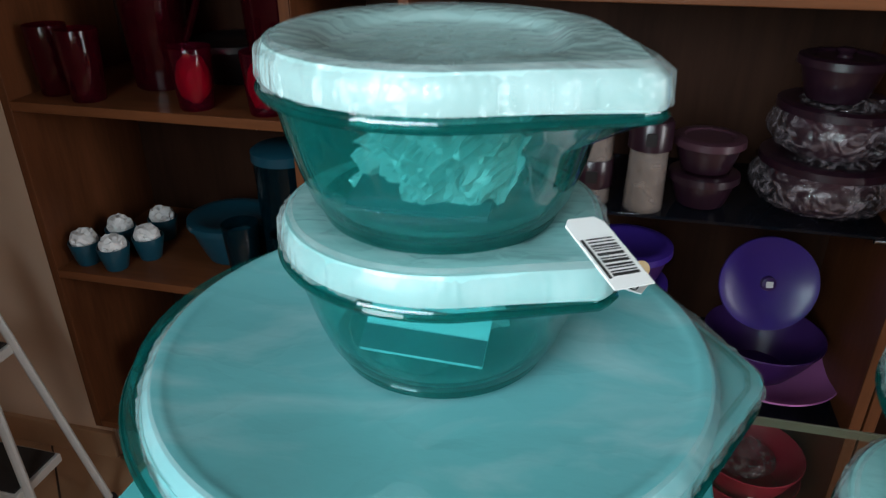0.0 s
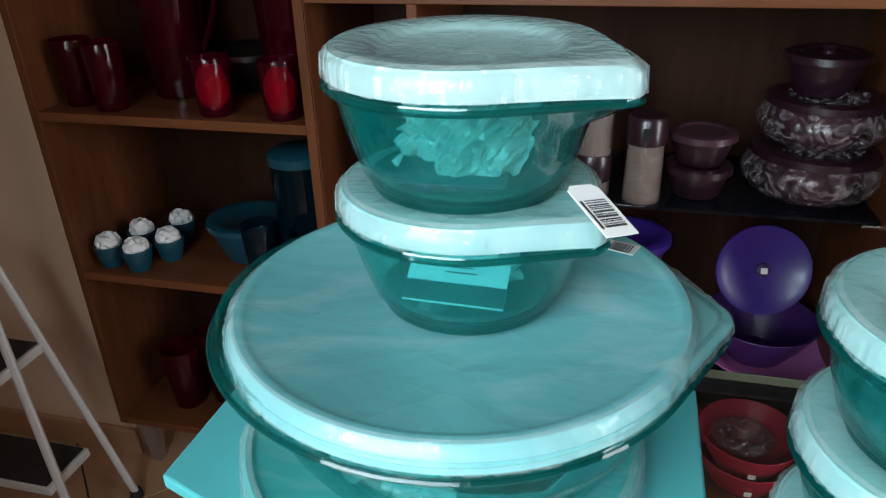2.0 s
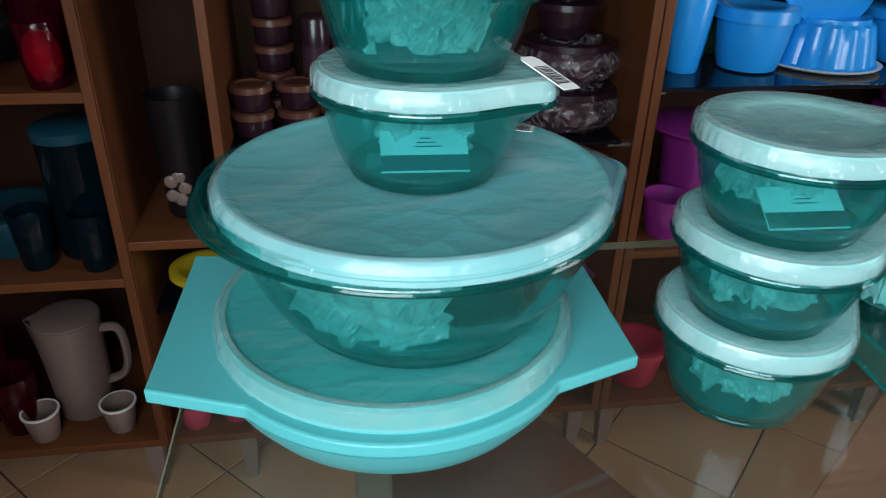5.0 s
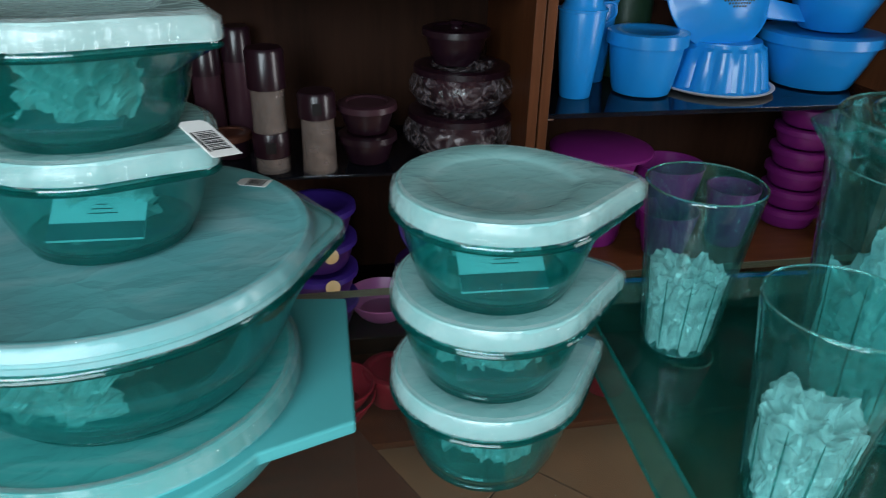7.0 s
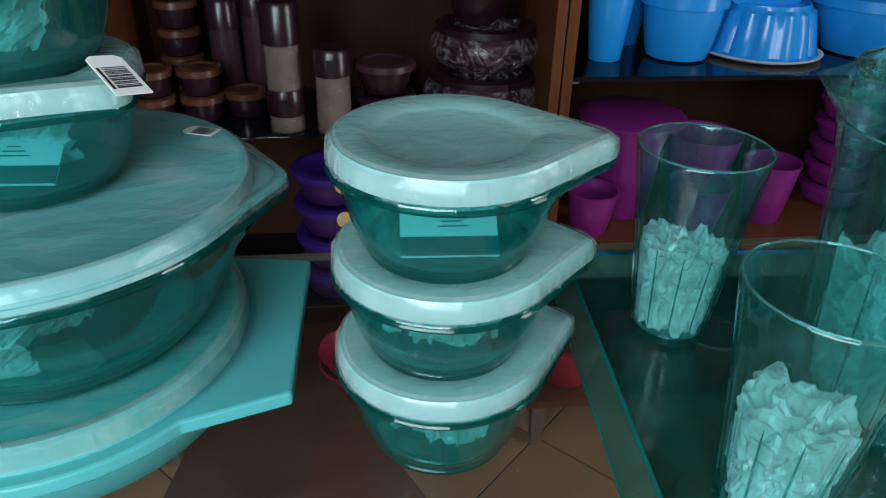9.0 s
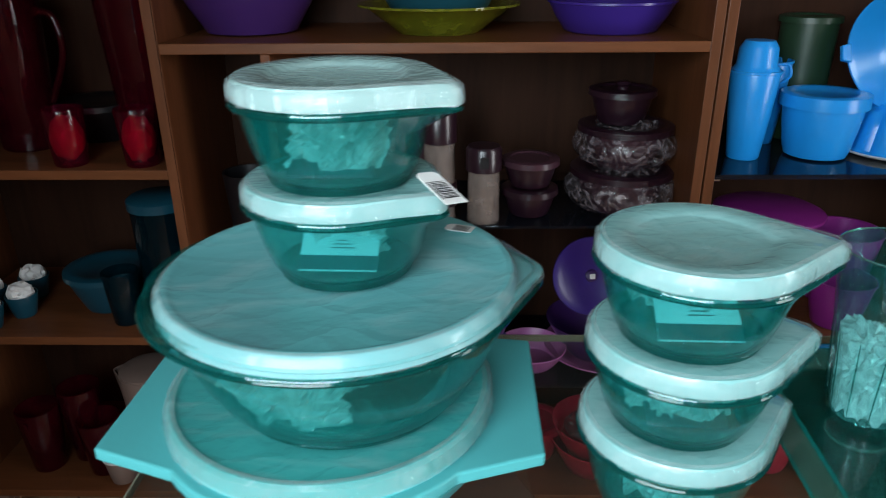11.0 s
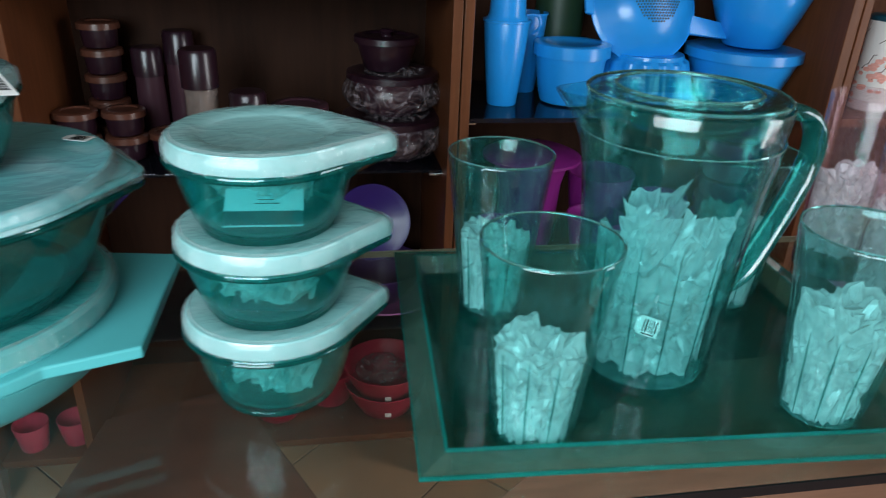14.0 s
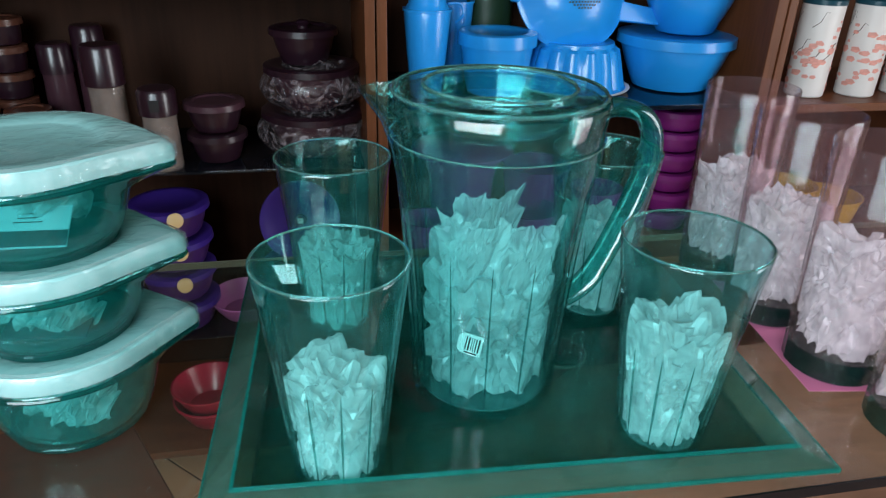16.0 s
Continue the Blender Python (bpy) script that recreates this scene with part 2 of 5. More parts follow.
M_TABLEWOOD = material("reddish_table_wood", (0.33, 0.16, 0.10), 0.4, vary=0.3, scale=18, stretch=(0.8, 5, 5), bump=0.08, bump_scale=50)
# same table wood, with the shade under the glass painted in
M_TABLEWOOD_SHADED = material("shaded_reddish_table_wood", (0.11, 0.042, 0.026), 0.4, vary=0.3, scale=18, stretch=(0.8, 5, 5), bump=0.08, bump_scale=50)
# post beige, darkened to carry the dimness below the glass top
M_POST = material("shaded_greenish_beige_paint", (0.07, 0.062, 0.045), 0.5, vary=0.08)
M_WALL = material("beige_wall_paint", (0.72, 0.50, 0.35), 0.8, vary=0.07, scale=5, bump=0.08, bump_scale=160)
M_CEIL = material("ceiling_paint", (0.7, 0.66, 0.6), 0.85, vary=0.05, scale=4)
M_TILE = material("beige_floor_tile", (0.50, 0.29, 0.165), 0.3, vary=0.16, scale=9, bump=0.04, bump_scale=60)
M_GROUT = material("dark_grout", (0.12, 0.08, 0.06), 0.9)
M_WHITE = material("white_painted_metal", (0.72, 0.68, 0.64), 0.4, vary=0.05)
M_TREAD = material("black_rubber_tread", (0.025, 0.022, 0.022), 0.7, vary=0.3, scale=80, bump=0.3, bump_scale=200)
M_CREAMP = material("cream_plastic", (0.22, 0.15, 0.125), 0.35, vary=0.05)
M_BLUE = material("sky_blue_plastic", (0.012, 0.27, 0.72), 0.28, vary=0.05, scale=12, coat=0.2)
M_BLUE_D = material("deep_blue_plastic", (0.01, 0.22, 0.62), 0.3, vary=0.05, scale=12, coat=0.2)
M_PALE = material("off_white_plastic", (0.78, 0.74, 0.72), 0.35, vary=0.04)
M_PURPLE = material("violet_plastic", (0.038, 0.016, 0.19), 0.3, vary=0.06, coat=0.2)
M_PURPLE_D = material("dark_violet_plastic", (0.045, 0.015, 0.10), 0.3, vary=0.06, coat=0.2)
M_LILAC = material("pink_lilac_plastic", (0.42, 0.13, 0.36), 0.32, vary=0.06)
M_MAGENTA = material("magenta_plastic", (0.21, 0.017, 0.18), 0.3, vary=0.06, coat=0.2)
M_PLUM = material("plum_brown_plastic", (0.020, 0.007, 0.013), 0.28, vary=0.08, coat=0.2)
M_PLUM_L = material("dusty_plum_plastic", (0.055, 0.022, 0.032), 0.3, vary=0.08)
M_GOLD = material("amber_rim_plastic", (0.10, 0.035, 0.022), 0.3, vary=0.1)
M_BUTTON = material("cream_yellow_plastic", (0.60, 0.42, 0.20), 0.4, vary=0.04)
M_RED = material("crimson_plastic", (0.42, 0.022, 0.055), 0.3, vary=0.06, coat=0.2)
M_CORAL = material("coral_pink_plastic", (0.50, 0.05, 0.10), 0.35, vary=0.06)
M_REDCLEAR = clear("dark_red_clear_plastic", (0.50, 0.10, 0.14), 0.05, 0.18, (0.20, 0.01, 0.03), 1.5)
M_REDPALE = clear("red_clear_plastic", (0.78, 0.30, 0.42), 0.05, 0.08, (0.30, 0.01, 0.07), 1.5)
M_TEALDARK = clear("dark_petrol_clear_plastic", (0.10, 0.36, 0.42), 0.05, 0.30, (0.005, 0.04, 0.058), 1.5)
M_PETROL = material("petrol_blue_plastic", (0.008, 0.06, 0.09), 0.3, vary=0.06, coat=0.2)
M_BLACK = material("black_plastic", (0.007, 0.006, 0.007), 0.35, vary=0.1)
M_YELLOW = material("yellow_plastic", (0.62, 0.42, 0.02), 0.35, vary=0.06)
M_OLIVE = clear("olive_clear_plastic", (0.72, 0.74, 0.22), 0.05, 0.4, (0.42, 0.42, 0.04), 1.5)
M_CARD = material("pale_blue_card", (0.62, 0.82, 0.88), 0.5, vary=0.04)
M_CARDBAND = material("dark_printed_band", (0.03, 0.06, 0.075), 0.45, vary=0.1)
M_PAPER = material("white_label_paper", (0.82, 0.80, 0.78), 0.5, vary=0.03)
M_INK = material("black_ink", (0.02, 0.02, 0.02), 0.5)
M_EDGE = material("pale_ground_glass_edge", (0.20, 0.20, 0.15), 0.3)
M_STEEL = material("brushed_steel", (0.6, 0.6, 0.6), 0.25, 1.0)
M_PINKFILM = material("pink_crumpled_film", (0.62, 0.06, 0.19), 0.3, vary=0.2, scale=40)
M_PINKPAPER = material("pink_paper", (0.62, 0.16, 0.30), 0.6, vary=0.05)
M_BLOSSOM = material("pink_blossom_print", (0.80, 0.36, 0.30), 0.5, vary=0.3, scale=90)
M_TWIG = material("dark_twig_print", (0.10, 0.05, 0.04), 0.5)
M_CLEARJAR = clear("clear_jar_plastic", (0.85, 0.83, 0.80), 0.05, 0.30, (0.60, 0.50, 0.46), 1.6, 0.8, 40)


# ---- building helpers ----
SPOT = Matrix.Identity(4)     # where the group of things being built stands


def thing(name, label, category, place=(0, 0, 0), turn=0.0, group="", kind=""):
    ob = new(name)
    ob.matrix_world = SPOT @ pose(*place, 0, 0, turn)
    return tagged(ob, label, category, group, kind)


def part(name, bm, mat, parent=None, label="", smooth=True):
    me = bpy.data.meshes.new(name)
    bm.normal_update()
    bm.to_mesh(me)
    bm.free()
    me.materials.append(mat)
    if smooth:
        me.shade_smooth()
        me.set_sharp_from_angle(angle=radians(38))
    ob = new(name, me)
    ob.parent = parent
    if label:
        ob["label"] = label
    return ob


def lathe(profile, seg=56, shape=None, cap=True):
    """A turned body. profile: (radius, height) pairs; a closed loop when it ends where it begins. shape(angle, r, z) -> (x, y, z)."""
    bm = bmesh.new()
    closed = profile[0] == profile[-1]
    pts = profile[:-1] if closed else profile
    rings = []
    for r, z in pts:
        if r < 1e-6:
            rings.append([bm.verts.new((0, 0, z) if not shape else shape(0, 0, z))])
            continue
        ring = []
        for k in range(seg):
            a = 2 * math.pi * k / seg
            ring.append(bm.verts.new(shape(a, r, z) if shape else (r * math.cos(a), r * math.sin(a), z)))
        rings.append(ring)
    pairs = list(zip(rings, rings[1:] + ([rings[0]] if closed else [])))
    if not closed:
        pairs = pairs[:-1] if len(pairs) == len(rings) else pairs
    for a, b in pairs:
        for k in range(seg):
            q = (k + 1) % seg
            if len(a) == 1 and len(b) == 1:
                continue
            if len(a) == 1:
                bm.faces.new((a[0], b[k], b[q]))
            elif len(b) == 1:
                bm.faces.new((a[k], b[0], a[q]))
            else:
                bm.faces.new((a[k], b[k], b[q], a[q]))
    bmesh.ops.recalc_face_normals(bm, faces=bm.faces)
    return bm


def box(x0, y0, z0, x1, y1, z1, bevel=0.0):
    bm = bmesh.new()
    bmesh.ops.create_cube(bm, size=1.0)
    for v in bm.verts:
        v.co = Vector(((x0 + x1) / 2 + v.co.x * (x1 - x0), (y0 + y1) / 2 + v.co.y * (y1 - y0), (z0 + z1) / 2 + v.co.z * (z1 - z0)))
    if bevel:
        bmesh.ops.bevel(bm, geom=bm.edges[:], offset=bevel, segments=2, affect="EDGES", profile=0.5)
    return bm


def slab(points, z0, z1, bevel=0.0):
    bm = bmesh.new()
    lo = [bm.verts.new((x, y, z0)) for x, y in points]
    hi = [bm.verts.new((x, y, z1)) for x, y in points]
    n = len(points)
    bm.faces.new(hi), bm.faces.new(lo[::-1])
    for k in range(n):
        bm.faces.new((lo[k], lo[(k + 1) % n], hi[(k + 1) % n], hi[k]))
    bmesh.ops.recalc_face_normals(bm, faces=bm.faces)
    if bevel:
        bmesh.ops.bevel(bm, geom=bm.edges[:], offset=bevel, segments=2, affect="EDGES", profile=0.5)
    return bm


def tube(points, radii, seg=10, flat=1.0):
    """A swept round bar through points; flat squeezes it along its second axis."""
    bm = bmesh.new()
    pts = [Vector(p) for p in points]
    rings = []
    for i, p in enumerate(pts):
        way = (pts[min(i + 1, len(pts) - 1)] - pts[max(i - 1, 0)]).normalized()
        side = way.cross(Vector((0, 1, 0)))
        side = side.normalized() if side.length > 1e-4 else Vector((1, 0, 0))
        up = side.cross(way).normalized()
        r = radii[i] if isinstance(radii, (list, tuple)) else radii
        rings.append([bm.verts.new(p + side * r * math.cos(2 * math.pi * k / seg) + up * r * flat * math.sin(2 * math.pi * k / seg)) for k in range(seg)])
    for a, b in zip(rings, rings[1:]):
        for k in range(seg):
            bm.faces.new((a[k], a[(k + 1) % seg], b[(k + 1) % seg], b[k]))
    bm.faces.new(rings[0][::-1]), bm.faces.new(rings[-1])
    bmesh.ops.recalc_face_normals(bm, faces=bm.faces)
    return bm


def smooth_path(points, n=6):
    out = []
    p = [Vector(q) for q in points]
    for i in range(len(p) - 1):
        a, b, c, d = p[max(i - 1, 0)], p[i], p[i + 1], p[min(i + 2, len(p) - 1)]
        for k in range(n):
            u = k / n
            out.append(0.5 * (2 * b + (c - a) * u + (2 * a - 5 * b + 4 * c - d) * u * u + (3 * b - a - 3 * c + d) * u ** 3))
    return out + [p[-1]]


def crumple(rx, ry, rz, seed=0, rough=0.3, sub=4, block=1.0, taper=0.0):
    """A crumpled bag of thin film: sharp folds on a rounded block; block over 1 fills its corners, taper widens it upwards."""
    bm = bmesh.new()
    bmesh.ops.create_icosphere(bm, subdivisions=sub, radius=1.0)
    off = Vector((seed * 7.3, seed * 3.1, seed * 1.7))
    for v in bm.verts:
        d = v.co.normalized()
        warp = d + 0.35 * Vector((noise.noise(d * 1.7 + off), noise.noise(d * 1.7 - off), noise.noise(d * 1.9 + 2 * off)))
        ridge = abs(noise.noise(warp * 1.5 + off)) * 1.3 + abs(noise.noise(warp * 3.4 + off)) * 0.75 + noise.cell(warp * 3.1 + off) * 0.16 + abs(noise.noise(warp * 7.5 + off)) * 0.25
        k = (1.0 - rough * ridge + rough * 0.4) * min(1.28, 1.0 / max(math.hypot(d.x, d.y), abs(d.z)) ** (block - 1.0 + 1e-6))
        w = 1.0 + taper * d.z
        q = min(k + 0.14, 1.0)
        v.co = Vector((d.x * rx * q * w, d.y * ry * q * w, d.z * rz * k * (1.13 if d.z > 0 and noise.noise(warp * 2.6 - off) > 0.12 else 1.0)))
    return bm


def stuffing(r0, r1, h, seed=0, sub=4):
    """Crumpled film pressed into a cup: small flat facets with sharp creases, a ragged top, held by the wall from r0 below to r1 above."""
    bm = bmesh.new()
    bmesh.ops.create_icosphere(bm, subdivisions=sub, radius=1.0)
    off = Vector((seed * 5.7, seed * 2.9, seed * 1.3))
    facets = []
    for f in (2.4, 5.0, 10.0):
        facets.append((f, {}))
    for v in bm.verts:
        d = v.co.normalized()
        k = 1.0
        for (f, seen), amount in zip(facets, (0.34, 0.15, 0.08)):
            q = d * f + off
            near = noise.voronoi(q)[1][0]
            key = (round(near.x, 3), round(near.y, 3), round(near.z, 3))
            if key not in seen:
                g = random.Random(str(key))
                seen[key] = (Vector((g.uniform(-1, 1), g.uniform(-1, 1), g.uniform(-1, 1))), g.uniform(-0.5, 0.35))
            tilt, level = seen[key]
            k += amount * ((q - near).dot(tilt) * 0.8 + level * 0.6)
        flat = max(math.hypot(d.x, d.y), abs(d.z)) ** 0.75
        x, y, z = d.x * k / flat, d.y * k / flat, d.z * k / flat
        z = max(-1.0, z * (1.0 if z < 0 else 1.0 + 0.25 * noise.noise(d * 3.1 - off)))
        u = min(1.10, (z + 1) / 2)
        most = r0 + (r1 - r0) * u
        m = math.hypot(x, y) + 1e-6
        q = min(1.0, 0.10 + m * 0.90)
        v.co = Vector((x / m * q * most, y / m * q * most, u * h))
    low = min(v.co.z for v in bm.verts)
    for v in bm.verts:
        v.co.z -= low
    return bm


def film_sheet(w, h, seed, taper=0.4, depth=0.010, nx=34, ny=26):
    """A loose piece of bag film standing in folds: flat facets between sharp creases, narrow below, ragged edges."""
    bm = bmesh.new()
    off = Vector((seed * 3.7, seed * 1.9, seed * 5.3))
    seen, rows = {}, []
    for j in range(ny + 1):
        row = []
        for i in range(nx + 1):
            u, v = i / nx - 0.5, j / ny
            fold, side = 0.0, 0.0
            for f, amount in ((1.7, 1.0), (3.6, 0.45), (7.5, 0.16)):
                q = Vector((u * 1.6, v * 1.1, 0.3)) * f + off
                near = noise.voronoi(q)[1][0]
                key = (f, round(near.x, 3), round(near.y, 3), round(near.z, 3))
                if key not in seen:
                    g = random.Random(str(key))
                    seen[key] = (Vector((g.uniform(-1, 1), g.uniform(-1, 1), 0)), g.uniform(-0.6, 0.6))
                tilt, level = seen[key]
                fold += amount * ((q - near).dot(tilt) + level)
                side += amount * level
            rag = noise.noise(Vector((u * 7, v * 7, seed * 2.0)))
            wide = taper + (1 - taper) * v ** 0.8
            row.append(bm.verts.new((u * w * wide * (1 + 0.22 * rag) + 0.004 * side, depth * fold - 0.9 * depth * (1 - 4 * u * u), max(0.0, v * h * (1 + 0.16 * rag * abs(2 * u)) + 0.003 * side * v))))
        rows.append(row)
    for a, b in zip(rows, rows[1:]):
        for i in range(nx):
            bm.faces.new((a[i], a[i + 1], b[i + 1], b[i]))
    return bm


def fluted(n, depth, z_low, z_high):
    def shape(a, r, z):
        k = 0.0
        if z_low < z < z_high:
            u = min(1.0, (z_high - z) / 0.02, max(0.0, (z - z_low) / 0.006))
            k = depth * u * (1 - abs(math.cos(a * n / 2)) ** 0.5 * 1.0)
        return ((r - k) * math.cos(a), (r - k) * math.sin(a), z)
    return shape


def teardrop(r, reach, heading):
    """How far the outline of a round lid of radius r stands out towards its pointed grip, by angle."""
    far = r + reach
    half = math.acos(r / far)

    def out(a):
        d = abs((a - heading + math.pi) % (2 * math.pi) - math.pi)
        return min(r / math.cos(half - d), far - 0.0035) - r if d < half else 0.0
    return out


def rimmed(reach, r0, heading, above, lobe=0.0):
    """Draws the rim of a bowl alone out into the grip, and by lobe into a pouring lip opposite."""
    out = teardrop(r0, reach, heading)

    def shape(a, r, z):
        d = (a - heading + 0.12) % (2 * math.pi) - math.pi
        k = out(a) + lobe * math.exp(-(d / 0.85) ** 2) if z > above and r > 0.02 else 0.0
        return ((r + k) * math.cos(a), (r + k) * math.sin(a), z)
    return shape


def tabbed(reach, r0, heading, drop=0.0):
    """Draws a round lid out into a pointed grip on one side; the sunken middle stays round."""
    out = teardrop(r0, reach, heading)

    def shape(a, r, z):
        k = out(a) * min(1.0, r / r0) ** 4
        return ((r + k) * math.cos(a), (r + k) * math.sin(a), z - drop * k / max(reach, 1e-6))
    return shape


# ---- the room ----
def structure(name, bm, mat, label, category, smooth=False):
    return tagged(part(name, bm, mat, None, "", smooth), label, category, "", "structure")


structure("floor", box(-3.2, -2.2, FLOOR - 0.12, 3.2, 1.9, FLOOR - 0.004), M_GROUT, "dark grout bed under the floor tiles", "floor")
floor_ob = bpy.data.objects["floor"]
structure("ceiling", box(-3.2, -2.2, 2.7, 3.2, 1.9, 2.8), M_CEIL, "plain off-white ceiling", "ceiling")
structure("wall_north", box(-3.2, 1.75, FLOOR - 0.1, 3.2, 1.9, 2.7), M_WALL, "beige painted wall behind the shelves", "wall")
structure("wall_west", box(-3.2, -2.05, FLOOR - 0.1, -3.05, 1.75, 2.7), M_WALL, "beige painted side wall", "wall")
structure("wall_corner", box(-3.05, 1.262, FLOOR - 0.1, -0.993, 1.75, 2.7), M_WALL, "beige painted wall beside the shelf unit", "wall")
structure("baseboard", box(-3.05, 1.249, FLOOR, -0.991, 1.264, FLOOR + 0.08, 0.003), M_TILE, "beige tile skirting along the wall", "baseboard")
# the south wall has a wide window opening, the east wall one for the fill lamp
W0, W1, WZ0, WZ1 = -0.92, 0.44, 1.0, 2.1
south = bmesh.new()
for a in ((-3.05, FLOOR - 0.1, W0, 2.7), (W1, FLOOR - 0.1, 3.2, 2.7), (W0, FLOOR - 0.1, W1, WZ0), (W0, WZ1, W1, 2.7)):
    b = box(a[0], -1.02, a[1], a[2], -0.88, a[3])
    me = bpy.data.meshes.new("tmp")
    b.to_mesh(me)
    south.from_mesh(me)
    b.free(), bpy.data.meshes.remove(me)
structure("wall_south", south, M_WALL, "beige wall with a wide window opening", "wall")
east = bmesh.new()
for a in ((-0.88, FLOOR - 0.1, -0.5, 2.7), (0.3, FLOOR - 0.1, 1.75, 2.7), (-0.5, 2.15, 0.3, 2.7)):
    b = box(2.5, a[0], a[1], 2.65, a[2], a[3])
    me = bpy.data.meshes.new("tmp")
    b.to_mesh(me)
    east.from_mesh(me)
    b.free(), bpy.data.meshes.remove(me)
# unseen wall stub, added to keep window light off the left shelves
structure("light_blocking_wall", box(-3.05, -0.42, FLOOR - 0.1, -0.60, -0.28, 2.7), M_WALL, "unseen beige wall added to block window light", "wall")
structure("wall_east", east, M_WALL, "unseen beige wall with an opening for the fill lamp", "wall")


# ---- shelf units ----
SHELVES = Matrix.Translation((-0.0025, -0.0228, -0.0205)) @ Matrix.Scale(1.032, 4)
SPOT = SHELVES
UNIT_FLOOR = (FLOOR + 0.0205) / 1.032
Y0, Y1 = 1.18, 1.53          # front and back of the units
B = 0.018                    # board thickness


def board(name, x0, x1, z_top, parent, mat=None, y0=Y0, t=B):
    return part(name, box(x0, y0, z_top - t, x1, Y1 - 0.012, z_top, 0.0015), mat or M_WOOD_H, parent, "", False)


def upright(x0, x1, parent, z0=0.0, z1=2.05, y0=Y0):
    return part("upright", box(x0, y0, z0, x1, Y1 - 0.012, z1, 0.0015), M_WOOD, parent, "", False)


def foot(x, y, parent):
    bm = bmesh.new()
    bmesh.ops.create_cone(bm, cap_ends=True, segments=4, radius1=0.016, radius2=0.03, depth=0.155)
    bmesh.ops.rotate(bm, verts=bm.verts, cent=(0, 0, 0), matrix=Matrix.Rotation(radians(45), 3, "Z"))
    bmesh.ops.translate(bm, verts=bm.verts, vec=(x, y, UNIT_FLOOR + 0.0775))
    part("foot", bm, M_CREAMP, parent, "cream tapered foot", False)


ZB = UNIT_FLOOR + 0.155           # underside of the units
left_unit = thing("shelf_unit", "brown wood-grain open shelf unit with plastic ware", "shelf unit", group="row of shelf units")
upright(-0.940, -0.922, left_unit, ZB), upright(-0.372, -0.354, left_unit, ZB)
for z in (0.203, 0.597, 0.945, 1.40, 1.75):
    board("shelf", -0.922, -0.372, z, left_unit)
part("back_panel", box(-0.940, Y1 - 0.012, ZB, -0.354, Y1, 2.05), M_WOOD_SHADED, left_unit, "", False)
part("top_board", box(-0.940, Y0, 2.05, -0.354, Y1, 2.068, 0.0015), M_WOOD_H, left_unit, "", False)
for x in (-0.905, -0.40):
    for y in (1.235, 1.48):
        foot(x, y, left_unit)

mid_unit = thing("shelf_unit", "wide brown wood-grain shelf unit with a divided bay", "shelf unit", group="row of shelf units")
upright(-0.353, -0.351, mid_unit, ZB)
upright(0.573, 0.591, mid_unit, ZB)
for z in (0.203, 1.166, 1.60):
    board("shelf", -0.351, 0.573, z, mid_unit)
upright(-0.181, -0.164, mid_unit, 0.203, 1.148)
board("shelf", -0.351, -0.181, 0.672, mid_unit)
part("glass_shelf", box(-0.164, Y0 + 0.05, 0.812, 0.573, Y1 - 0.012, 0.818, 0.001), M_SHELFGLASS, mid_unit, "dark smoked glass shelf", False)
part("glass_shelf", box(-0.164, Y0 + 0.03, 0.462, 0.573, Y1 - 0.012, 0.468, 0.001), M_SHELFGLASS, mid_unit, "dark smoked glass shelf", False)
part("back_panel", box(-0.353, Y1 - 0.012, ZB, 0.591, Y1, 2.05), M_WOOD_SHADED, mid_unit, "", False)
part("top_board", box(-0.353, Y0, 2.05, 0.591, Y1, 2.068, 0.0015), M_WOOD_H, mid_unit, "", False)
for x in (-0.20, 0.555):
    for y in (1.235, 1.48):
        foot(x, y, mid_unit)
for y in (1.24, 1.47):
    part("shelf_pin", tube([(0.573, y, 0.806), (0.548, y, 0.806)], 0.005), M_STEEL, mid_unit, "steel shelf pin")

right_unit = thing("shelf_unit", "brown wood-grain unit with a dark glass shelf", "shelf unit", group="row of shelf units")
upright(0.594, 0.612, right_unit, ZB), upright(1.352, 1.374, right_unit, ZB)
for z in (0.203, 0.60, 1.60):
    board("shelf", 0.612, 1.352, z, right_unit)
part("glass_shelf", box(0.612, Y0 + 0.005, 0.925, 1.352, Y1 - 0.012, 0.934, 0.001), M_SHELFGLASS, right_unit, "dark smoked glass shelf", False)
part("back_panel", box(0.594, Y1 - 0.012, ZB, 1.374, Y1, 2.05), M_WOOD_SHADED, right_unit, "", False)
part("top_board", box(0.594, Y0, 2.05, 1.374, Y1, 2.068, 0.0015), M_WOOD_H, right_unit, "", False)
for x in (0.635, 1.33):
    for y in (1.235, 1.48):
        foot(x, y, right_unit)
part("shelf_pin", tube([(0.612, 1.20, 0.921), (0.628, 1.20, 0.921)], 0.004), M_STEEL, right_unit, "steel shelf pin")

far_unit = thing("shelf_unit", "brown wood-grain shelf unit with flowered canisters", "shelf unit", group="row of shelf units")
upright(1.377, 1.395, far_unit, ZB), upright(2.12, 2.138, far_unit, ZB)
for z in (0.203, 0.60, 0.93, 1.40, 1.75):
    board("shelf", 1.395, 2.12, z, far_unit)
part("back_panel", box(1.377, Y1 - 0.012, ZB, 2.138, Y1, 2.05), M_WOOD, far_unit, "", False)
part("top_board", box(1.377, Y0, 2.05, 2.138, Y1, 2.068, 0.0015), M_WOOD_H, far_unit, "", False)
for x in (1.42, 2.09):
    for y in (1.235, 1.48):
        foot(x, y, far_unit)

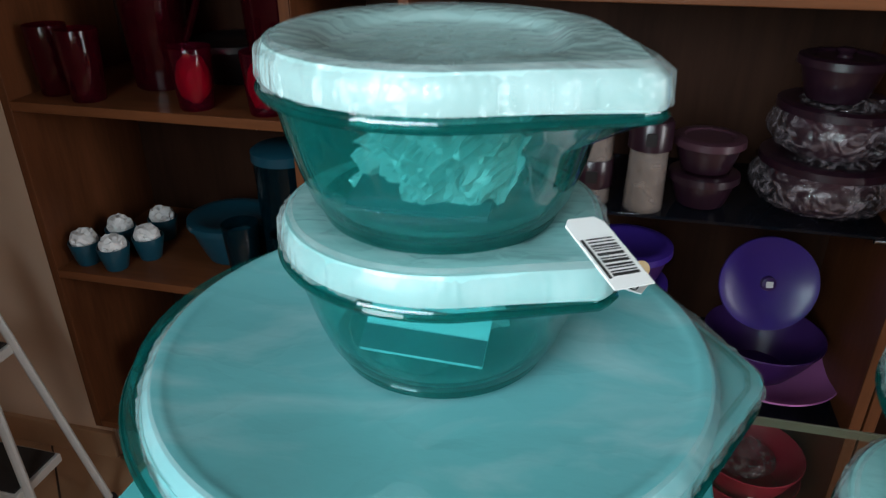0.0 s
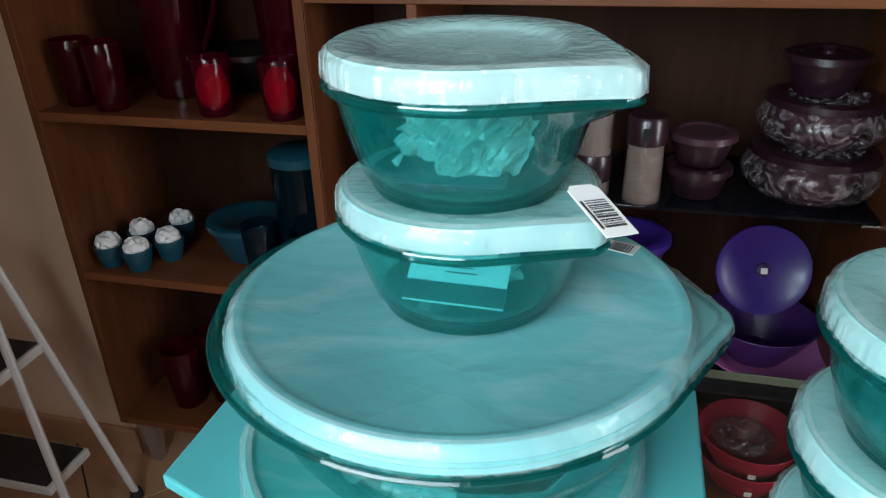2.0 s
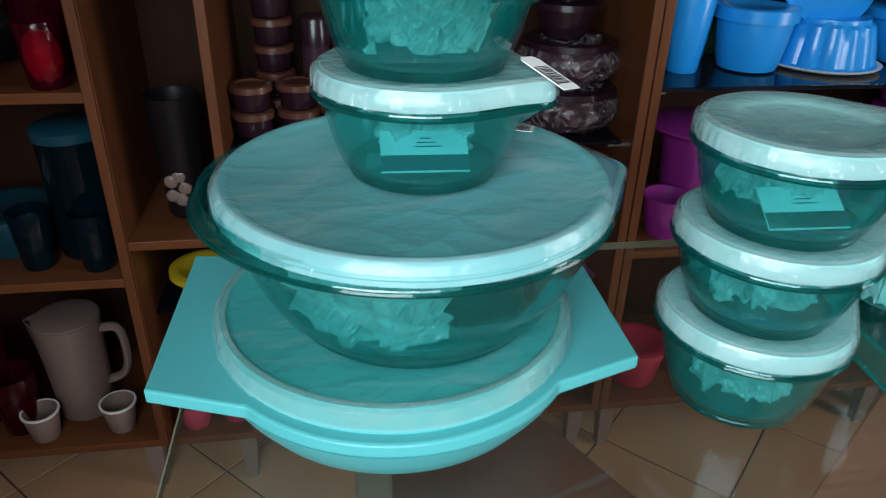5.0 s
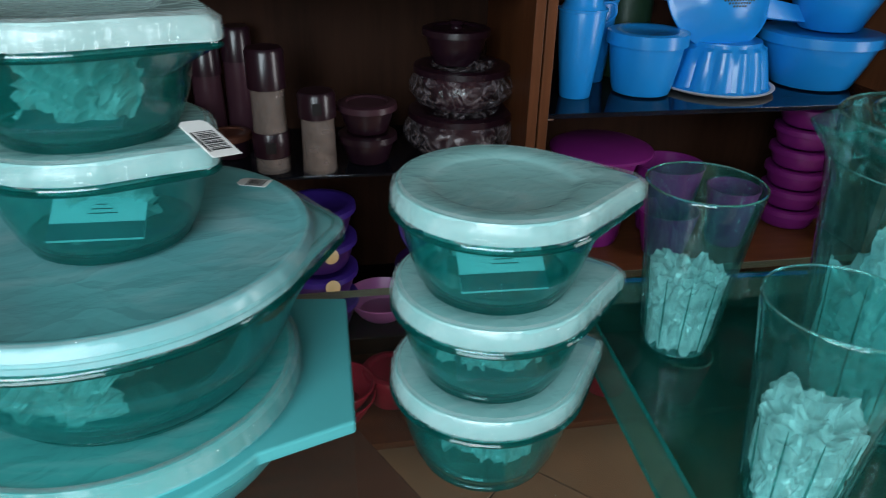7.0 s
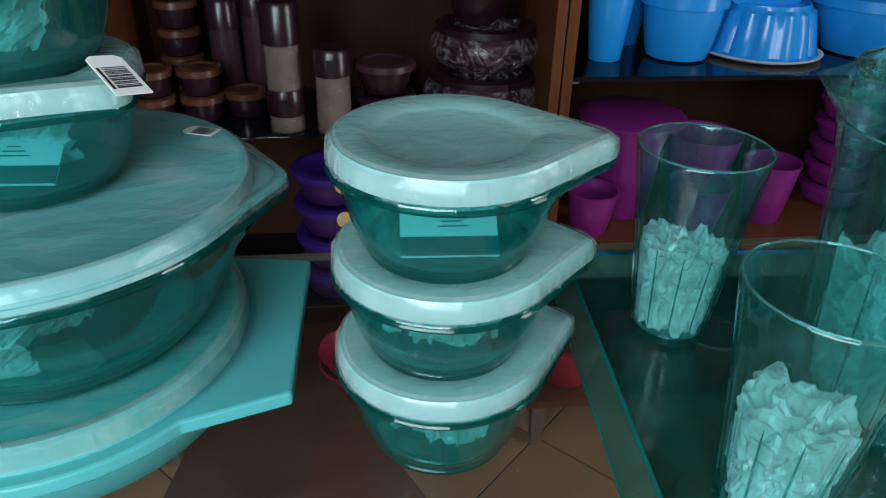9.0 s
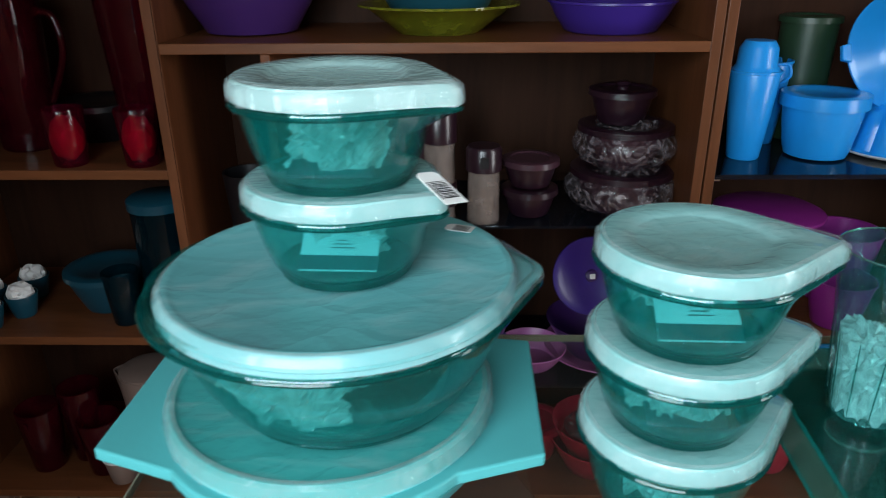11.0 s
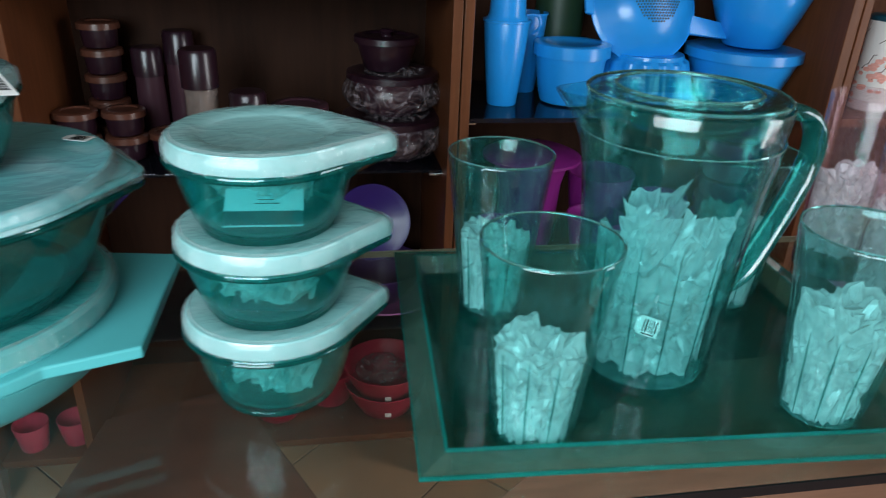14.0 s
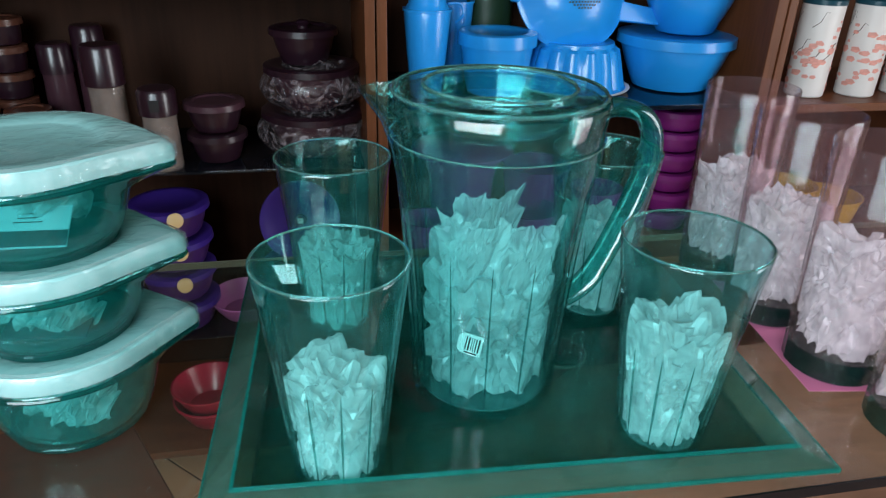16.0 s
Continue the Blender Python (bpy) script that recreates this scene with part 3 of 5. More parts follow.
# ---- the glass table ----
SPOT = Matrix.Identity(4)
TZ = 0.967
table = thing("glass_table", "narrow glass table top on reddish wooden boards", "table")
part("glass_top", box(-0.086, 0.195, TZ - 0.008, 1.32, 0.574, TZ, 0.0012), M_GLASS, table, "clear glass top with a dark green edge", False)
part("edge_strip", box(-0.086, 0.1932, TZ - 0.0088, 1.32, 0.1947, TZ - 0.0003), M_BLACK, table, "dark glass edge", False)
part("left_edge", box(-0.0874, 0.195, TZ - 0.0078, -0.0862, 0.574, TZ - 0.0003), M_EDGE, table, "pale ground glass edge", False)
part("back_edge", box(-0.086, 0.5743, TZ - 0.0078, 1.32, 0.5755, TZ - 0.0003), M_EDGE, table, "pale ground glass edge", False)
part("wooden_board", slab([(-0.03, 0.10), (0.36, 0.10), (0.392, 0.365), (0.215, 0.71), (0.06, 0.66)], 0.68, 0.70, 0.002), M_TABLEWOOD_SHADED, table, "reddish wooden board with shade in its colour", False)
part("wooden_board", slab([(0.43, 0.02), (1.45, 0.02), (1.45, 0.73), (0.83, 0.69), (0.41, 0.372)], 0.68, 0.70, 0.002), M_TABLEWOOD, table, "reddish wooden board with straight grain", False)
part("post", box(0.030, 0.355, 0.7001, 0.058, 0.390, TZ - 0.02, 0.003), M_POST, table, "greenish beige square post, shade in its colour", False)
part("post", box(1.16, 0.345, 0.7001, 1.22, 0.405, TZ - 0.02, 0.003), M_POST, table, "greenish beige square post, shade in its colour", False)
for x in (0.16, 0.30, 0.60, 1.30):
    part("leg", box(x, 0.33, FLOOR, x + 0.04, 0.37, 0.6799, 0.003), M_TABLEWOOD_SHADED, table, "", False)
for x in (0.044, 1.19):
    pad = part("pad", lathe([(0, TZ - 0.02), (0.017, TZ - 0.02), (0.017, TZ - 0.016), (0.010, TZ - 0.0082), (0, TZ - 0.0082)], 24), M_TEAL_PALE, table, "clear round glass pad")
    pad.location = (x, 0.372, 0)
    part("screw", lathe([(0, TZ - 0.0195), (0.004, TZ - 0.0195), (0.004, TZ - 0.0084), (0, TZ - 0.0084)], 16), M_BLACK, pad)


# ---- bowls ----
def bowl_profile(rb, rt, h, ring, lip=0.0045, t=0.0022):
    """Outer wall up to the rim ring at height ring, the neck above it, and the inner wall down."""
    mid = [(rb + (rt - rb) * u, ring * v) for u, v in ((0.30, 0.20), (0.55, 0.42), (0.78, 0.68))]
    o = [(0, 0.0), (rb * 0.86, 0.0), (rb, 0.0025), (rb * 1.03, 0.006), *mid, (rt - 0.0015, ring - 0.006), (rt + lip - 0.001, ring - 0.0045), (rt + lip, ring - 0.003), (rt + lip - 0.0008, ring - 0.0008), (rt - 0.001, ring - 0.0004), (rt - 0.0012, h)]
    i = [(rt - 0.0012 - t, h), (rt - 0.0018 - t, ring - 0.004), *[(r - t, z + 0.001) for r, z in mid[::-1]], (rb * 0.95, 0.007), (rb * 0.85, 0.0045), (0, 0.004)]
    return o + i


def lid_profile(r, h, dish):
    return [(0, h - dish), (r * 0.62, h - dish), (r * 0.66, h - dish * 0.7), (r * 0.72, h - dish * 0.12), (r * 0.90, h), (r * 0.975, h - 0.0006), (r, h - 0.0035), (r + 0.001, h - 0.009), (r + 0.0005, 0.0),
            (r - 0.0018, 0.0), (r - 0.0018, h - 0.006), (r * 0.9, h - 0.004), (0, h - dish - 0.003)]


def covered_bowl(name, label, place, rb, rt, h, heading, tab=0.02, lid_h=0.014, dish=0.004, group="", seed=1, card=1, tilt=(0, 0), lip=0.0030, lid_mat=None, lobe=0.0, bag=True):
    ob = thing(name, label, "bowl", place, 0, group)
    ob.matrix_world = pose(*place, tilt[0], tilt[1], 0)
    part("body", lathe(bowl_profile(rb, rt, h, h - lid_h + 0.0050, lip), 72, rimmed(tab * 0.95, rt, heading, h * 0.74, lobe)), M_TEAL, ob, "clear teal plastic bowl wall")
    rz, rr = h - lid_h + 0.0020, rt + lip
    part("rim", lathe([(rr - 0.0016, rz - 0.0012), (rr + 0.0006, rz - 0.0014), (rr + 0.0013, rz), (rr + 0.0004, rz + 0.0012), (rr - 0.0016, rz + 0.0012), (rr - 0.0016, rz - 0.0012)], 96, rimmed(tab * 0.95, rt, heading, 0.0, lobe)), M_RIM, ob, "dark teal rounded rim")
    part("base_ring", lathe([(rb * 0.90, 0.0003), (rb * 1.005, 0.0022), (rb * 1.035, 0.0058), (rb * 1.02, 0.0066), (rb * 0.96, 0.0060), (rb * 0.90, 0.0003)], 72), M_RIM, ob, "dark teal ring round the bottom")
    part("foot", lathe([(0, 0.0047), (rb * 0.84, 0.0047), (rb * 0.93, 0.0072), (rb * 0.90, 0.0086), (rb * 0.80, 0.0062), (0, 0.0060)], 56), M_TEAL_BEAD, ob, "thick teal bottom")
    if rt < 0.1:
        lid = part("lid", lathe(lid_profile(rt + 0.0015, lid_h, dish), 128, tabbed(tab, rt + 0.0015, heading, 0.0015)), lid_mat or M_LID, ob, "aqua lid wrapped in thin film")
    else:
        # a round lid with a raised ring near its edge, and a lower pointed grip beside it
        r = rt + 0.0015
        lid = part("lid", lathe([(0, lid_h - 0.0022), (r * 0.90, lid_h - 0.0022), (r * 0.925, lid_h - 0.0008), (r * 0.945, lid_h), (r * 0.975, lid_h - 0.0004), (r * 0.995, lid_h - 0.0028), (r + 0.001, 0.0), (r - 0.0018, 0.0), (r - 0.002, lid_h - 0.006), (0, lid_h - 0.006)], 144), lid_mat or M_LID_T, ob, "aqua lid wrapped in thin film")
        part("grip", lathe([(r * 0.80, 0.0028), (r + 0.0005, 0.0028), (r + 0.0012, 0.0040), (r + 0.0004, 0.0056), (r * 0.80, 0.0056), (r * 0.80, 0.0028)], 144, tabbed(tab, r, heading)), M_AQUA, lid, "flat pointed aqua grip")
    lid.location = (0, 0, h - lid_h + 0.0055)
    # the film hangs below the rim in a ragged skirt
    n, bm = 260, bmesh.new()
    out = teardrop(rt + 0.0015, tab, heading)
    rows = [[], [], []]
    for k in range(n):
        a = 2 * math.pi * k / n
        g = out(a)
        w = noise.noise(Vector((math.cos(a) * 5, math.sin(a) * 5, seed * 3.0)))
        w2 = noise.noise(Vector((math.cos(a) * 26, math.sin(a) * 26, seed * 5.0))) + 0.6 * noise.noise(Vector((math.cos(a) * 60, math.sin(a) * 60, seed * 5.0)))
        for row, (r, z) in zip(rows, ((rt - 0.003 - (g if rt > 0.1 else 0), lid_h + 0.0008), (rt + 0.0030 + 0.0010 * w2, lid_h - 0.0035 - (0.22 * g if rt > 0.1 else 0) + 0.0012 * w), (rt + 0.0036 + 0.0010 * w2, 0.0008 - 0.0024 * max(0, w) - 0.0004 * w2))):
            row.append(bm.verts.new(((r + g) * math.cos(a), (r + g) * math.sin(a), z)))
    for p, q in zip(rows, rows[1:]):
        for k in range(n):
            bm.faces.new((p[k], p[(k + 1) % n], q[(k + 1) % n], q[k]))
    part("film_wrap", bm, M_FILM, lid, "thin clear film, creased along the rim", False)
    if card:
        cw, ch = rb * 1.15, h * 0.48
        cd = part("card", box(-cw / 2, -0.0006, 0, cw / 2, 0.0006, ch), M_CARD if card == 1 else M_CARDBAND, ob, "pale blue printed card" if card == 1 else "dark printed card", False)
        cd.matrix_local = pose(-0.002, -rb * 0.70, 0.0105, -56 if card == 1 else -78, 0, -5 + 3 * (seed % 4))
        part("printed_band", box(-cw / 2, -0.0012, 0.0005, cw / 2, -0.0008, ch * 0.38), M_CARDBAND, cd, "dark printed band", False)
        for k in range(3):
            part("print_line", box(-cw * 0.12 + 0.002 * k, -0.0012, ch * (0.58 + 0.10 * k), cw * 0.20 - 0.003 * k, -0.0008, ch * (0.595 + 0.10 * k)), M_INK, cd, "", False)
    if bag:
        # a loose bag of film: one piece in front, a smaller one turned behind it
        for k, (w, hh, x, y, turn) in enumerate(((rb * 1.45, h * 0.68, rb * 0.12, -rb * 0.34, 6), (rb * 1.15, h * 0.66, -rb * 0.30, -rb * 0.05, -30))):
            sheet = part("film_bag", film_sheet(w, hh * 1.1, seed * 2 + k, 0.72), M_SHEET, ob, "loose clear film bag", False)
            sheet.matrix_local = pose(x, y + (rb * 0.40 if card == 1 else 0), 0.0130, 10, 0, turn + 9 * (seed % 5 - 2))
    return ob


# the wide stack on the glass, from the bottom up
serving = thing("serving_bowl", "aqua plastic serving bowl with a wide flange and lid", "bowl", (0.0635, 0.387, TZ))
part("body", lathe([(0, 0), (0.086, 0), (0.096, 0.003), (0.109, 0.0145), (0.1200, 0.031), (0.1268, 0.0445), (0.1222, 0.0445), (0.115, 0.031), (0.104, 0.017), (0.092, 0.0065), (0, 0.005)], 80), M_AQUA, serving, "smooth aqua plastic bowl")
pts = []
for k in range(25):
    a = radians(-138 + k * (96 / 24))
    pts.append((0.127 * math.cos(a), 0.127 * math.sin(a)))
pts += [(0.154, -0.065), (0.156, 0.085)]
for k in range(25):
    a = radians(48 + k * (84 / 24))
    pts.append((0.127 * math.cos(a), 0.127 * math.sin(a)))
pts += [(-0.151, 0.103), (-0.156, -0.063)]
part("flange", slab(pts, 0.0446, 0.0545, 0.0018), M_AQUA, serving, "wide flat flange with pointed corners", False)
part("neck", lathe([(0.112, 0.0546), (0.1185, 0.0546), (0.1185, 0.0600), (0.112, 0.0600), (0.112, 0.0546)], 96), M_AQUA, serving, "low aqua ring round the opening")
plid = part("lid", lathe([(0, 0.0150), (0.1095, 0.0150), (0.1120, 0.0158), (0.1140, 0.0170), (0.1165, 0.0170), (0.1192, 0.0145), (0.1205, 0.0052), (0.1188, 0.0052), (0.1170, 0.0115), (0, 0.0115)], 128), M_LID_S, serving, "round aqua lid wrapped in film")
plid.location = (0, 0, 0.0547)
bm = bmesh.new()
rows = [[], [], []]
for k in range(300):
    a = 2 * math.pi * k / 300
    w = noise.noise(Vector((math.cos(a) * 24, math.sin(a) * 24, 8.0))) + 0.6 * noise.noise(Vector((math.cos(a) * 60, math.sin(a) * 60, 3.0)))
    for row, (r, z) in zip(rows, ((0.1130, 0.0177), (0.1203 + 0.0008 * w, 0.0160), (0.1220 + 0.0013 * w, 0.0046))):
        row.append(bm.verts.new((r * math.cos(a), r * math.sin(a), z)))
for p, q in zip(rows, rows[1:]):
    for k in range(300):
        bm.faces.new((p[k], p[(k + 1) % 300], q[(k + 1) % 300], q[k]))
part("film_wrap", bm, M_FILM, plid, "thin clear film, creased along the rim", False)
wide = covered_bowl("mixing_bowl", "wide clear teal mixing bowl with film-wrapped aqua lid", (0.0765, 0.384, 1.0380), 0.082, 0.1215, 0.0905, radians(4), 0.021, 0.0125, 0.0015, "", 3, 0, (0, 0), 0.0034, lobe=0.0125, bag=False)
for k, (w, x, y, turn) in enumerate(((0.115, -0.028, -0.055, -16), (0.10, -0.010, -0.030, 14), (0.08, -0.045, 0.012, -40))):
    sheet = part("film_bag", film_sheet(w, 0.064, 51 + k, 0.62, 0.009, 44, 28), M_SHEET, wide, "loose clear film bag", False)
    sheet.matrix_local = pose(x, y, 0.0098, 14, 0, turn)
small_1 = covered_bowl("small_bowl", "small clear teal bowl with aqua lid, card inside", (0.0815, 0.384, 1.1328), 0.045, 0.0625, 0.0617, radians(-30), 0.018, 0.0115, 0.003, "stacked small bowls", 5)
small_2 = covered_bowl("small_bowl", "small clear teal bowl with crinkled film over its lid", (0.0815, 0.3825, 1.1972), 0.046, 0.0630, 0.0640, radians(-25), 0.0245, 0.0130, 0.004, "stacked small bowls", 6, 2, lid_mat=M_LID_W)


def sticker(name, w, h, place, bars, label):
    st = thing(name, label, "label", place)
    part("paper", slab([(-w / 2, -h / 2 + 0.003), (-w / 2 + 0.003, -h / 2), (w / 2, -h / 2), (w / 2, h / 2), (-w / 2 + 0.003, h / 2), (-w / 2, h / 2 - 0.003)], 0, 0.0005), M_PAPER, st, "", False)
    rnd = random.Random(bars)
    x = -w * 0.18
    while x < w * 0.36:
        d = rnd.choice((0.0005, 0.0008, 0.0012))
        part("bar", box(x, -h * 0.30, 0.0006, x + d, h * 0.36, 0.0008), M_INK, st, "", False)
        x += d + rnd.choice((0.0006, 0.0010))
    part("print_line", box(-w * 0.18, -h * 0.44, 0.0006, w * 0.36, -h * 0.37, 0.0008), M_INK, st, "", False)
    return st


tag_1 = sticker("barcode_label", 0.034, 0.018, (0, 0, 0), 4, "white barcode label hanging off the lid film")
tag_1.matrix_world = pose(0.1475, 0.3525, 1.2000, -8, 20, -50)
tag_2 = sticker("barcode_label", 0.022, 0.013, (0, 0, 0), 8, "small white barcode label on the wide lid")
tag_2.matrix_world = pose(0.159, 0.450, 1.1345, 0, 0, -20)

# the stack of three
for k, (x, y, z, h, hd, tb) in enumerate(((0.3075, 0.345, TZ, 0.0700, 10, 0.026), (0.3085, 0.346, 1.0397, 0.0610, 0, 0.026), (0.3090, 0.346, 1.1034, 0.0625, -4, 0.028))):
    covered_bowl("small_bowl", ("clear teal bowl with aqua lid standing on the glass", "clear teal bowl with film-wrapped lid between two others", "clear teal bowl with creased film over its lid")[k], (x, y, z), 0.045, 0.0615, h, radians(hd), tb, 0.0125, 0.003, "stack of three bowls", 11 + k, (0, 2, 1)[k])

# ---- tray, jug and tumblers ----
tray = thing("tray", "clear deep-teal rectangular plastic tray on the glass", "tray", (0.6115, 0.3665, TZ), -3.0)


def rect_ring(levels, name, mat, parent):
    bm = bmesh.new()
    rings = []
    for hx, hy, z in levels:
        rings.append([bm.verts.new((sx * hx, sy * hy, z)) for sx, sy in ((-1, -1), (1, -1), (1, 1), (-1, 1))])
    for a, b in zip(rings, rings[1:] + rings[:1]):
        for k in range(4):
            bm.faces.new((a[k], a[(k + 1) % 4], b[(k + 1) % 4], b[k]))
    bmesh.ops.recalc_face_normals(bm, faces=bm.faces)
    return part(name, bm, mat, parent, "", False)


rect_ring([(0.176, 0.138, 0.0), (0.184, 0.146, 0.0165), (0.2025, 0.1635, 0.0115), (0.2025, 0.1635, 0.0140), (0.182, 0.1445, 0.0195), (0.173, 0.135, 0.0035)], "rim", M_TEAL_RIM_SHEEN, tray)
rect_ring([(0.1825, 0.1447, 0.0194), (0.1848, 0.1470, 0.0190), (0.1848, 0.1470, 0.0200), (0.1825, 0.1447, 0.0206)], "edge", M_LIP_LIT, tray)
rect_ring([(0.2020, 0.1630, 0.0112), (0.2032, 0.1642, 0.0112), (0.2032, 0.1642, 0.0144), (0.2020, 0.1630, 0.0144)], "edge", M_LIP_LIT, tray)
part("bottom", box(-0.1755, -0.1375, 0.0, 0.1755, 0.1375, 0.0033), M_TEAL_DEEP, tray, "", False)


def tumbler(place, group, mat=None, label="", rt=0.0455, rb=0.0295, h=0.152, bag_seed=1, bag_h=0.062):
    ob = thing("tumbler", label, "tumbler", place, bag_seed * 17.0, group)
    prof = [(0, 0), (rb * 0.9, 0), (rb, 0.003)]
    for k in range(1, 11):
        u = k / 10
        prof.append((rb + (rt - rb) * (0.80 * u + 0.20 * u * u), 0.003 + (h - 0.004) * u))
    prof += [(rt - 0.0004, h), (rt - 0.0018, h)]
    for k in range(9, 0, -1):
        u = k / 10
        prof.append((rb + (rt - rb) * (0.80 * u + 0.20 * u * u) - 0.0022, 0.004 + (h - 0.004) * u))
    prof += [(rb - 0.003, 0.007), (0, 0.007)]
    part("wall", lathe(prof, 96, fluted(12, 0.0020, 0.004, h * 0.72)), mat or M_TEAL_PALE, ob, "")
    for k in range(12):
        a = 2 * math.pi * (k + 0.5) / 12
        line, wid = [], []
        for i in range(9):
            u = 0.06 + 0.48 * i / 8
            r = rb + (rt - rb) * (0.80 * u + 0.20 * u * u) - 0.0004
            line.append((r * math.cos(a), r * math.sin(a), 0.003 + (h - 0.004) * u))
            wid.append(0.0002 + 0.0006 * math.sin(math.pi * (i + 0.4) / 8.8))
        part("groove_shade", tube(line, wid, 6), M_GROOVE_SHADE, ob)
    bead = part("rim", lathe([(rt - 0.0014, -0.0009), (rt - 0.0002, -0.0009), (rt + 0.0002, 0.0), (rt - 0.0008, 0.0006), (rt - 0.0018, 0.0), (rt - 0.0014, -0.0009)], 80), M_TEAL_BEAD, ob, "rounded teal rim")
    bead.location = (0, 0, h + 0.0012)
    part("foot", lathe([(0, 0.0072), (rb - 0.0032, 0.0072), (rb - 0.0034, 0.0076), (0, 0.0076)], 48), M_TEAL_BEAD, ob, "thick teal bottom")
    bag = part("film_bag", stuffing(rb - 0.0042, rb - 0.0042 + 0.09 * bag_h, bag_h, bag_seed, 5), M_TISSUE, ob, "white crumpled film stuffed inside", False)
    bag.location = (0, 0, 0.0078)
    return ob


TB = TZ + 0.0038
tumbler((0.4864, 0.258, TB), "tumblers on the tray", None, "clear teal fluted tumbler with white film inside", bag_seed=1, bag_h=0.072)
tumbler((0.7085, 0.254, TB), "tumblers on the tray", None, "clear teal fluted tumbler half filled with film", bag_seed=2, bag_h=0.088)
tumbler((0.4965, 0.434, TB), "tumblers on the tray", None, "clear teal fluted tumbler behind the bowls", bag_seed=3, bag_h=0.075)
tumbler((0.722, 0.426, TB), "tumblers on the tray", None, "clear teal fluted tumbler behind the jug handle", bag_seed=4, bag_h=0.085)

jug = thing("jug", "clear teal lidded jug with crumpled film inside", "jug", (0.6005, 0.335, TB))
JH, JB, JT = 0.2245, 0.0535, 0.0718


def jug_shape(a, r, z):
    d = (a - math.pi * 0.92 + math.pi) % (2 * math.pi) - math.pi
    u = max(0.0, (z - JH * 0.82) / (JH * 0.18)) if r > 0.02 else 0.0
    k = math.exp(-(d / 0.28) ** 2) * 0.020 * u ** 1.6
    f = 0.0022 * (1 - abs(math.cos(a * 7)) ** 0.5) * min(1, max(0, (JH * 0.70 - z) / 0.03)) * (z > 0.006) if r > 0.02 else 0
    return ((r + k - f) * math.cos(a), (r + k - f) * math.sin(a), z)


prof = [(0, 0), (JB * 0.92, 0), (JB, 0.004)]
for k in range(1, 13):
    u = k / 12
    prof.append((JB + (JT - JB) * (0.65 * u + 0.35 * u * u) + (0.0014 if 0.83 < u < 0.90 else 0), 0.004 + (JH - 0.005) * u))
prof += [(JT - 0.0005, JH), (JT - 0.002, JH)]
for k in range(11, 0, -1):
    u = k / 12
    prof.append((JB + (JT - JB) * (0.65 * u + 0.35 * u * u) - 0.0028, 0.005 + (JH - 0.005) * u))
prof += [(JB - 0.004, 0.008), (0, 0.008)]
part("body", lathe(prof, 112, jug_shape), M_TEAL_JUG, jug, "clear fluted jug wall")
jlid = part("lid", lathe([(0, -0.018), (0.040, -0.018), (0.044, -0.014), (0.0455, 0.002), (0.050, 0.0045), (0.064, 0.0035), (0.0668, 0.0005), (0.0665, -0.014), (0.0645, -0.014), (0.0645, -0.002), (0.052, 0.001), (0.0475, -0.001), (0.0455, -0.0165), (0.040, -0.0205), (0, -0.0205)], 96), M_TEAL_JUG, jug, "teal lid with a round sunken middle")
jlid.location = (0, 0, JH + 0.001)
jlid.scale = (1.029, 1.029, 1.0)
for r, z, w in ((0.0668, 0.0022, 0.0011), (0.0478, 0.0052, 0.0011), (0.0425, -0.0150, 0.0009)):
    part("lid_ring", lathe([(r - w, z - w), (r + w, z - w), (r + w * 1.2, z), (r, z + w), (r - w * 1.2, z), (r - w, z - w)], 96), M_TEAL_BEAD, jlid, "rounded teal ring")
hp = smooth_path([(0.064, 0, 0.205), (0.080, 0, 0.213), (0.105, 0, 0.206), (0.1145, 0, 0.185), (0.109, 0, 0.153), (0.095, 0, 0.115), (0.079, 0, 0.082), (0.060, 0, 0.068)], 6)
handle = part("handle", tube(hp, 0.0064, 16, 1.9), M_TEAL_H, jug, "curved clear handle")
handle.rotation_euler = (0, 0, radians(3))
for k in range(14):
    a = 2 * math.pi * k / 14
    line, wid = [], []
    for i in range(10):
        u = 0.03 + 0.54 * i / 9
        r = JB + (JT - JB) * (0.65 * u + 0.35 * u * u) - 0.0004
        line.append((r * math.cos(a), r * math.sin(a), 0.004 + (JH - 0.005) * u))
        wid.append(0.0002 + 0.0006 * math.sin(math.pi * (i + 0.4) / 9.8))
    part("groove_shade", tube(line, wid, 6), M_GROOVE_SHADE, jug)
part("band", lathe([(0.0700, 0.1985), (0.0710, 0.1989), (0.0713, 0.1996), (0.0708, 0.2002), (0.0700, 0.1985)], 80), M_TEAL_BEAD, jug, "raised teal band")
part("foot", lathe([(0, 0.0082), (JB - 0.0042, 0.0082), (JB - 0.0044, 0.0090), (0, 0.0090)], 56), M_TEAL_BEAD, jug, "thick teal bottom")
bag = part("film_bag", stuffing(0.0445, 0.0480, 0.098, 31, 5), M_BAG, jug, "white crumpled film stuffed inside", False)
bag.location = (0, 0, 0.0095)
for k, (x, y, turn) in enumerate(((-0.018, -0.022, -25), (0.016, -0.026, 18), (0.0, 0.020, 5))):
    part("film_bag", film_sheet(0.052, 0.075, 71 + k, 0.8, 0.006), M_SHEET, jug, "loose film standing up", False).matrix_local = pose(x, y, 0.075, 6, 0, turn)
jl = sticker("barcode_label", 0.017, 0.015, (0, 0, 0), 12, "small white barcode label on the jug film")
jl.matrix_world = pose(0.5779, 0.2892, 1.036, 80, 8, -28)

